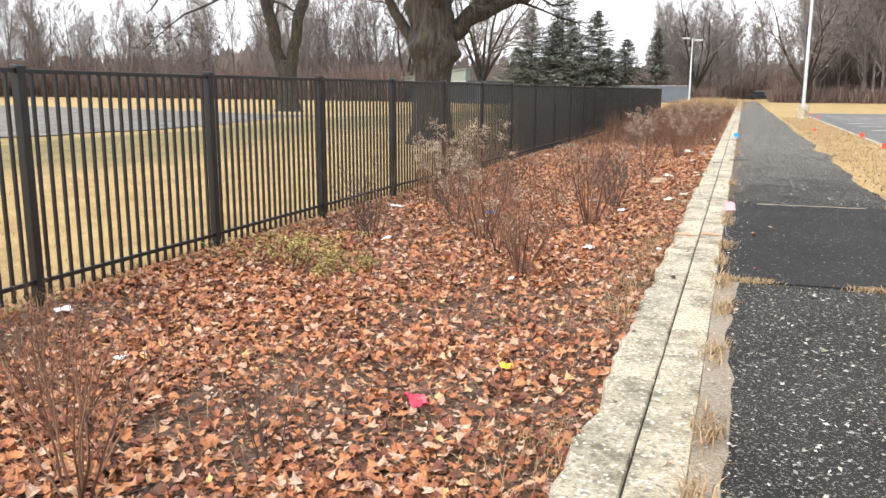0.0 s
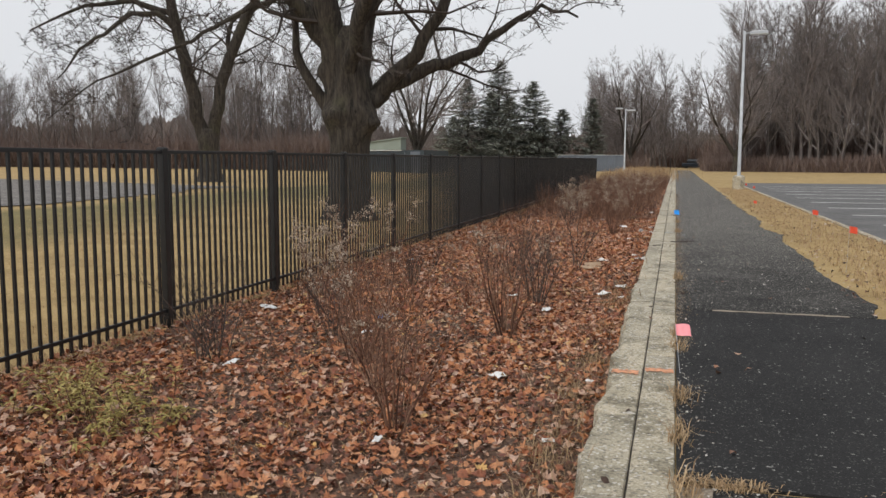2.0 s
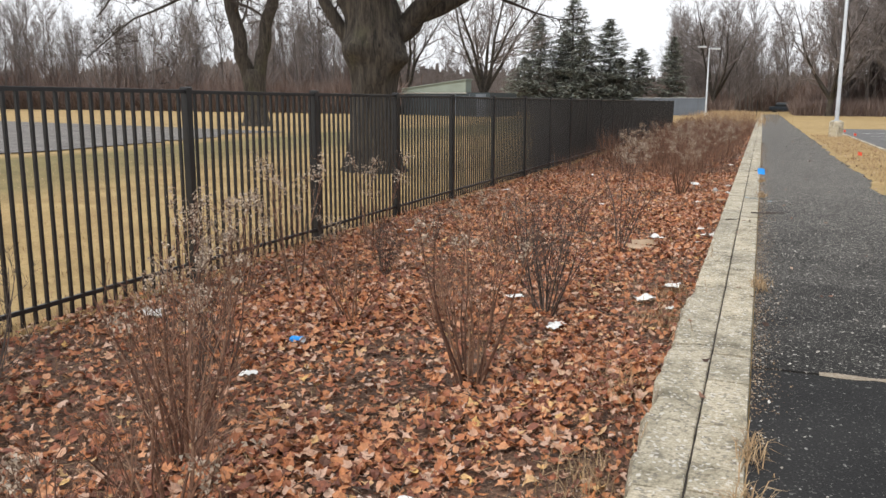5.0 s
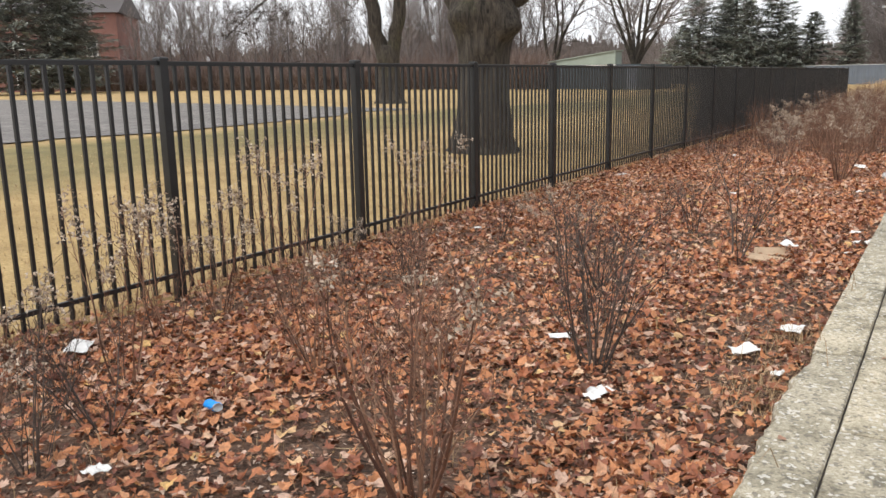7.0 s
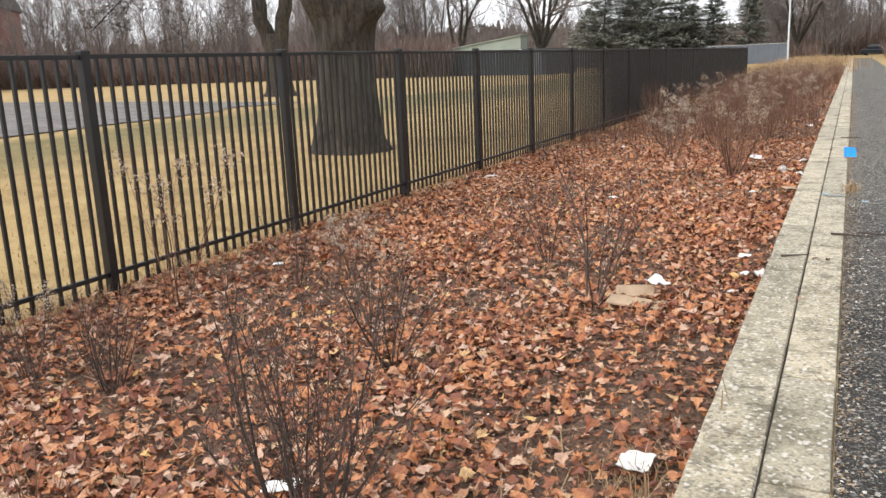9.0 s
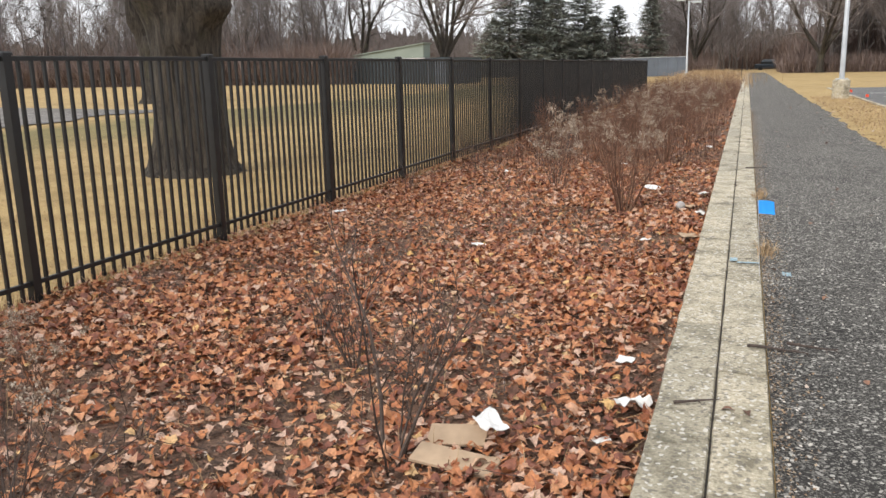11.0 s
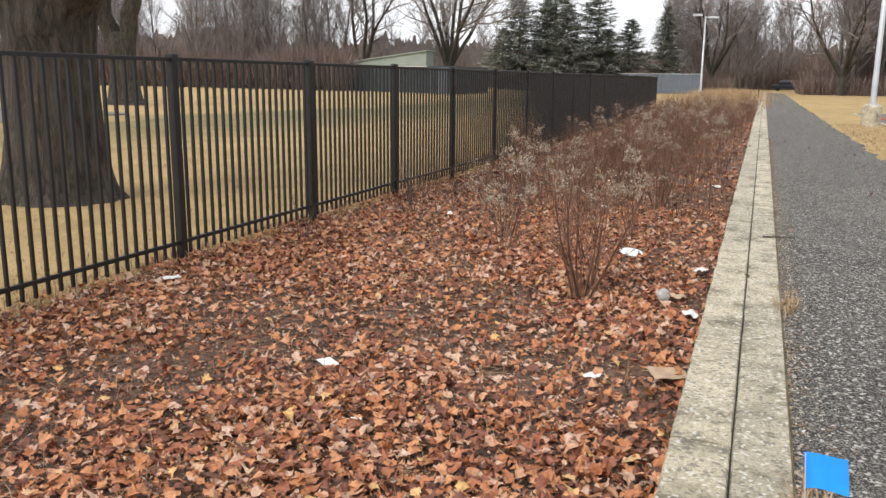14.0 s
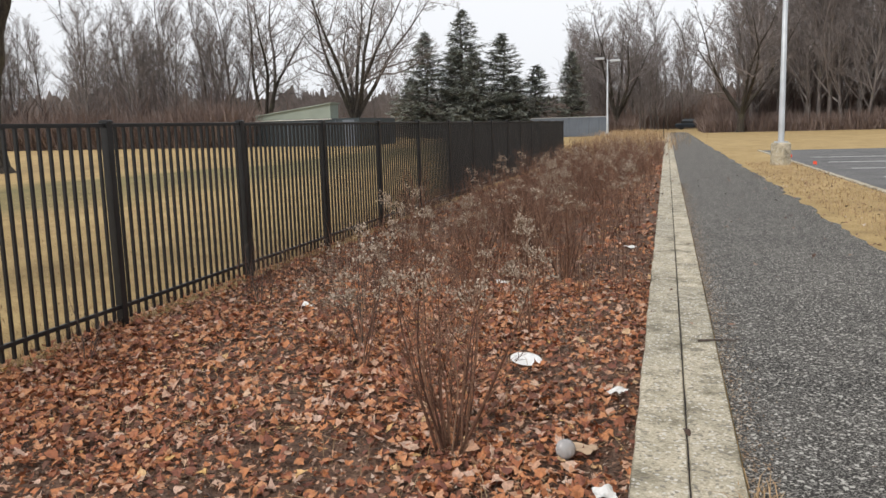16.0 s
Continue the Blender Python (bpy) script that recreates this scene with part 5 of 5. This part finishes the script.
paper(-1.27, 8.9, 0.15, 0.12, 24)
paper(-1.69, 7.25, 0.13, 0.05, 25)
paper(-1.36, 12.04, 0.1, 0.07, 26)
paper(-3.43, 4.18, 0.09, 0.07, 27)
paper(-4.63, 4.95, 0.14, 0.10, 28)
paper(-0.62, 7.3, 0.06, 0.08, 29)
paper(-0.5, 8.6, 0.06, 0.06, 30)
paper(-4.3, 16.0, 0.09, 0.08, 31)
paper(-1.34, 4.05, 0.13, 0.14, 32, "crushed crimson plastic cup among leaves", RED, 0.6, "plastic_cup")
paper(-1.03, 4.72, 0.11, 0.09, 33, "bright yellow fallen leaf among brown ones", YELLOW, 0.3, "yellow_leaf")
paper(-0.59, 22.2, 0.16, 0.10, 34, "brown paper scrap on fallen leaves", CARD, 0.3)
paper(-0.45, 20.4, 0.22, 0.20, 35, "flat brown paper bag beside the curb", CARD, 0.12, "paper_bag")


def drink_can(x, y):
    thing = new("drink_can")
    thing.matrix_basis = pose(x, y, bed_z(x, y) + 0.06, 82, 10, 70)
    body = lathe(Geo(), [(0.001, -0.06), (0.024, -0.06), (0.033, -0.05), (0.031, -0.01), (0.029, 0.01), (0.033, 0.045), (0.027, 0.056)], 18, 0.8)
    piece("body", body.mesh("body", BLUE, True), thing)
    lid = lathe(Geo(), [(0.028, 0.055), (0.028, 0.060), (0.024, 0.060), (0.023, 0.056), (0.001, 0.056)], 18, 0.8)
    piece("lid", lid.mesh("lid", GALV, True), thing, label="silver metal lid")
    tagged(thing, "dented blue drink can among fallen leaves", "can", "litter")


drink_can(-2.95, 10.85)


def clear_cup(x, y):
    thing = new("plastic_cup")
    thing.matrix_basis = pose(x, y, bed_z(x, y) + 0.06, 68, 0, 15)
    body = lathe(Geo(), [(0.001, -0.05), (0.034, -0.05), (0.047, 0.05), (0.049, 0.052), (0.047, 0.054), (0.033, -0.046), (0.001, -0.046)], 22)
    piece("body", body.mesh("body", CLEAR, True), thing)
    lid = lathe(Geo(), [(0.050, 0.050), (0.051, 0.060), (0.040, 0.075), (0.012, 0.082), (0.001, 0.082)], 22)
    piece("lid", lid.mesh("lid", CLEAR, True), thing, label="cloudy domed plastic lid")
    tagged(thing, "clear plastic cup lying in leaves beside the curb", "cup", "litter")


clear_cup(-0.68, 22.2)


def cardboard_box(x, y):
    thing = new("cardboard_box")
    thing.matrix_basis = pose(x, y, bed_z(x, y) + 0.035, 0, 0, -4)
    piece("flap", Geo().box(-0.19, -0.07, 0.0, 0.19, 0.07, 0.012).mesh("flap", CARD), thing, pose(0, -0.06, 0.0, 9, 3, 0))
    piece("flap", Geo().box(-0.14, -0.05, 0.0, 0.13, 0.07, 0.012).mesh("flap", CARD), thing, pose(-0.05, 0.10, 0.03, 24, -4, 8))
    tagged(thing, "flattened brown cardboard box under a small shrub", "box", "litter")
    paper(x + 0.10, y + 0.12, 0.22, 0.12, 41, "torn white napkin on flattened cardboard", lump=0.45, name="paper_napkin").location.z += 0.07


cardboard_box(-1.14, 15.86)


# ---- survey flags ----
def survey_flag(x, y, z0, top, mat, label, turn, lean=3.0):
    thing = new("survey_flag")
    thing.matrix_basis = pose(x, y, z0, lean, 0, turn)
    h = top - z0
    piece("wire", Geo().tube([Vector((0, 0, -0.02)), Vector((0, 0, h))], [0.0013, 0.0013], 5).mesh("wire", GALV), thing)
    g = Geo()
    n = 7
    for j in range(5):
        for i in range(n):
            u = i / (n - 1)
            g.v.append((u * 0.092, 0.012 * math.sin(u * 5.0 + j * 0.3), h - 0.08 + 0.08 * j / 4 - 0.012 * u * u))
    g.f = [(j * n + i, j * n + i + 1, (j + 1) * n + i + 1, (j + 1) * n + i) for j in range(4) for i in range(n - 1)]
    piece("flag", g.mesh("flag", mat, True), thing)
    tagged(thing, label, "flag", "survey flags")


survey_flag(0.13, 7.86, 0.49, 0.84, PINK, "small pink survey flag on a wire beside the curb", 12, -32)
survey_flag(0.09, 17.85, 0.49, 0.96, BLUE, "small bright blue survey flag on a wire", 15, -14)
for x, y, top in [(2.28, 17.4, 1.02), (2.08, 13.3, 1.06), (2.3, 28.2, 0.66), (3.3, 40.2, 0.72), (3.3, 44.4, 0.72)]:
    survey_flag(x, y, 0.48, top, ORANGE, "small orange-red survey flag on a wire", 15)


# ---- fallen branch on the walkway ----
def fallen_branch(x, y, length, turn, seed):
    rng = random.Random(seed)
    g = Geo()
    line = wander(rng, Vector((0, 0, 0.012)), Vector((1, 0, 0)), length, 6, 0.13)
    line = [Vector((p.x, p.y, 0.012 + abs(p.z - 0.012) * 0.2)) for p in line]
    g.tube(line, taper(0.008, 0.003, len(line)), 6)
    branch_out(rng, g, line, 0.007, 0, (3,), 0.5, 0.0, 0.3, 0.003, 0.3, 0.1)
    ob = piece("fallen_branch", g.mesh("fallen_branch", STEM_GREY), None, pose(x, y, 0.50, 0, 0, turn))
    tagged(ob, "broken grey branch lying across curb and asphalt", "branch", "fallen branches")


fallen_branch(0.02, 16.5, 0.26, -8, 1)
fallen_branch(0.19, 16.58, 0.24, -20, 2)
fallen_branch(-0.24, 15.75, 0.16, 15, 3)
fallen_branch(0.0, 23.2, 0.25, 10, 4)
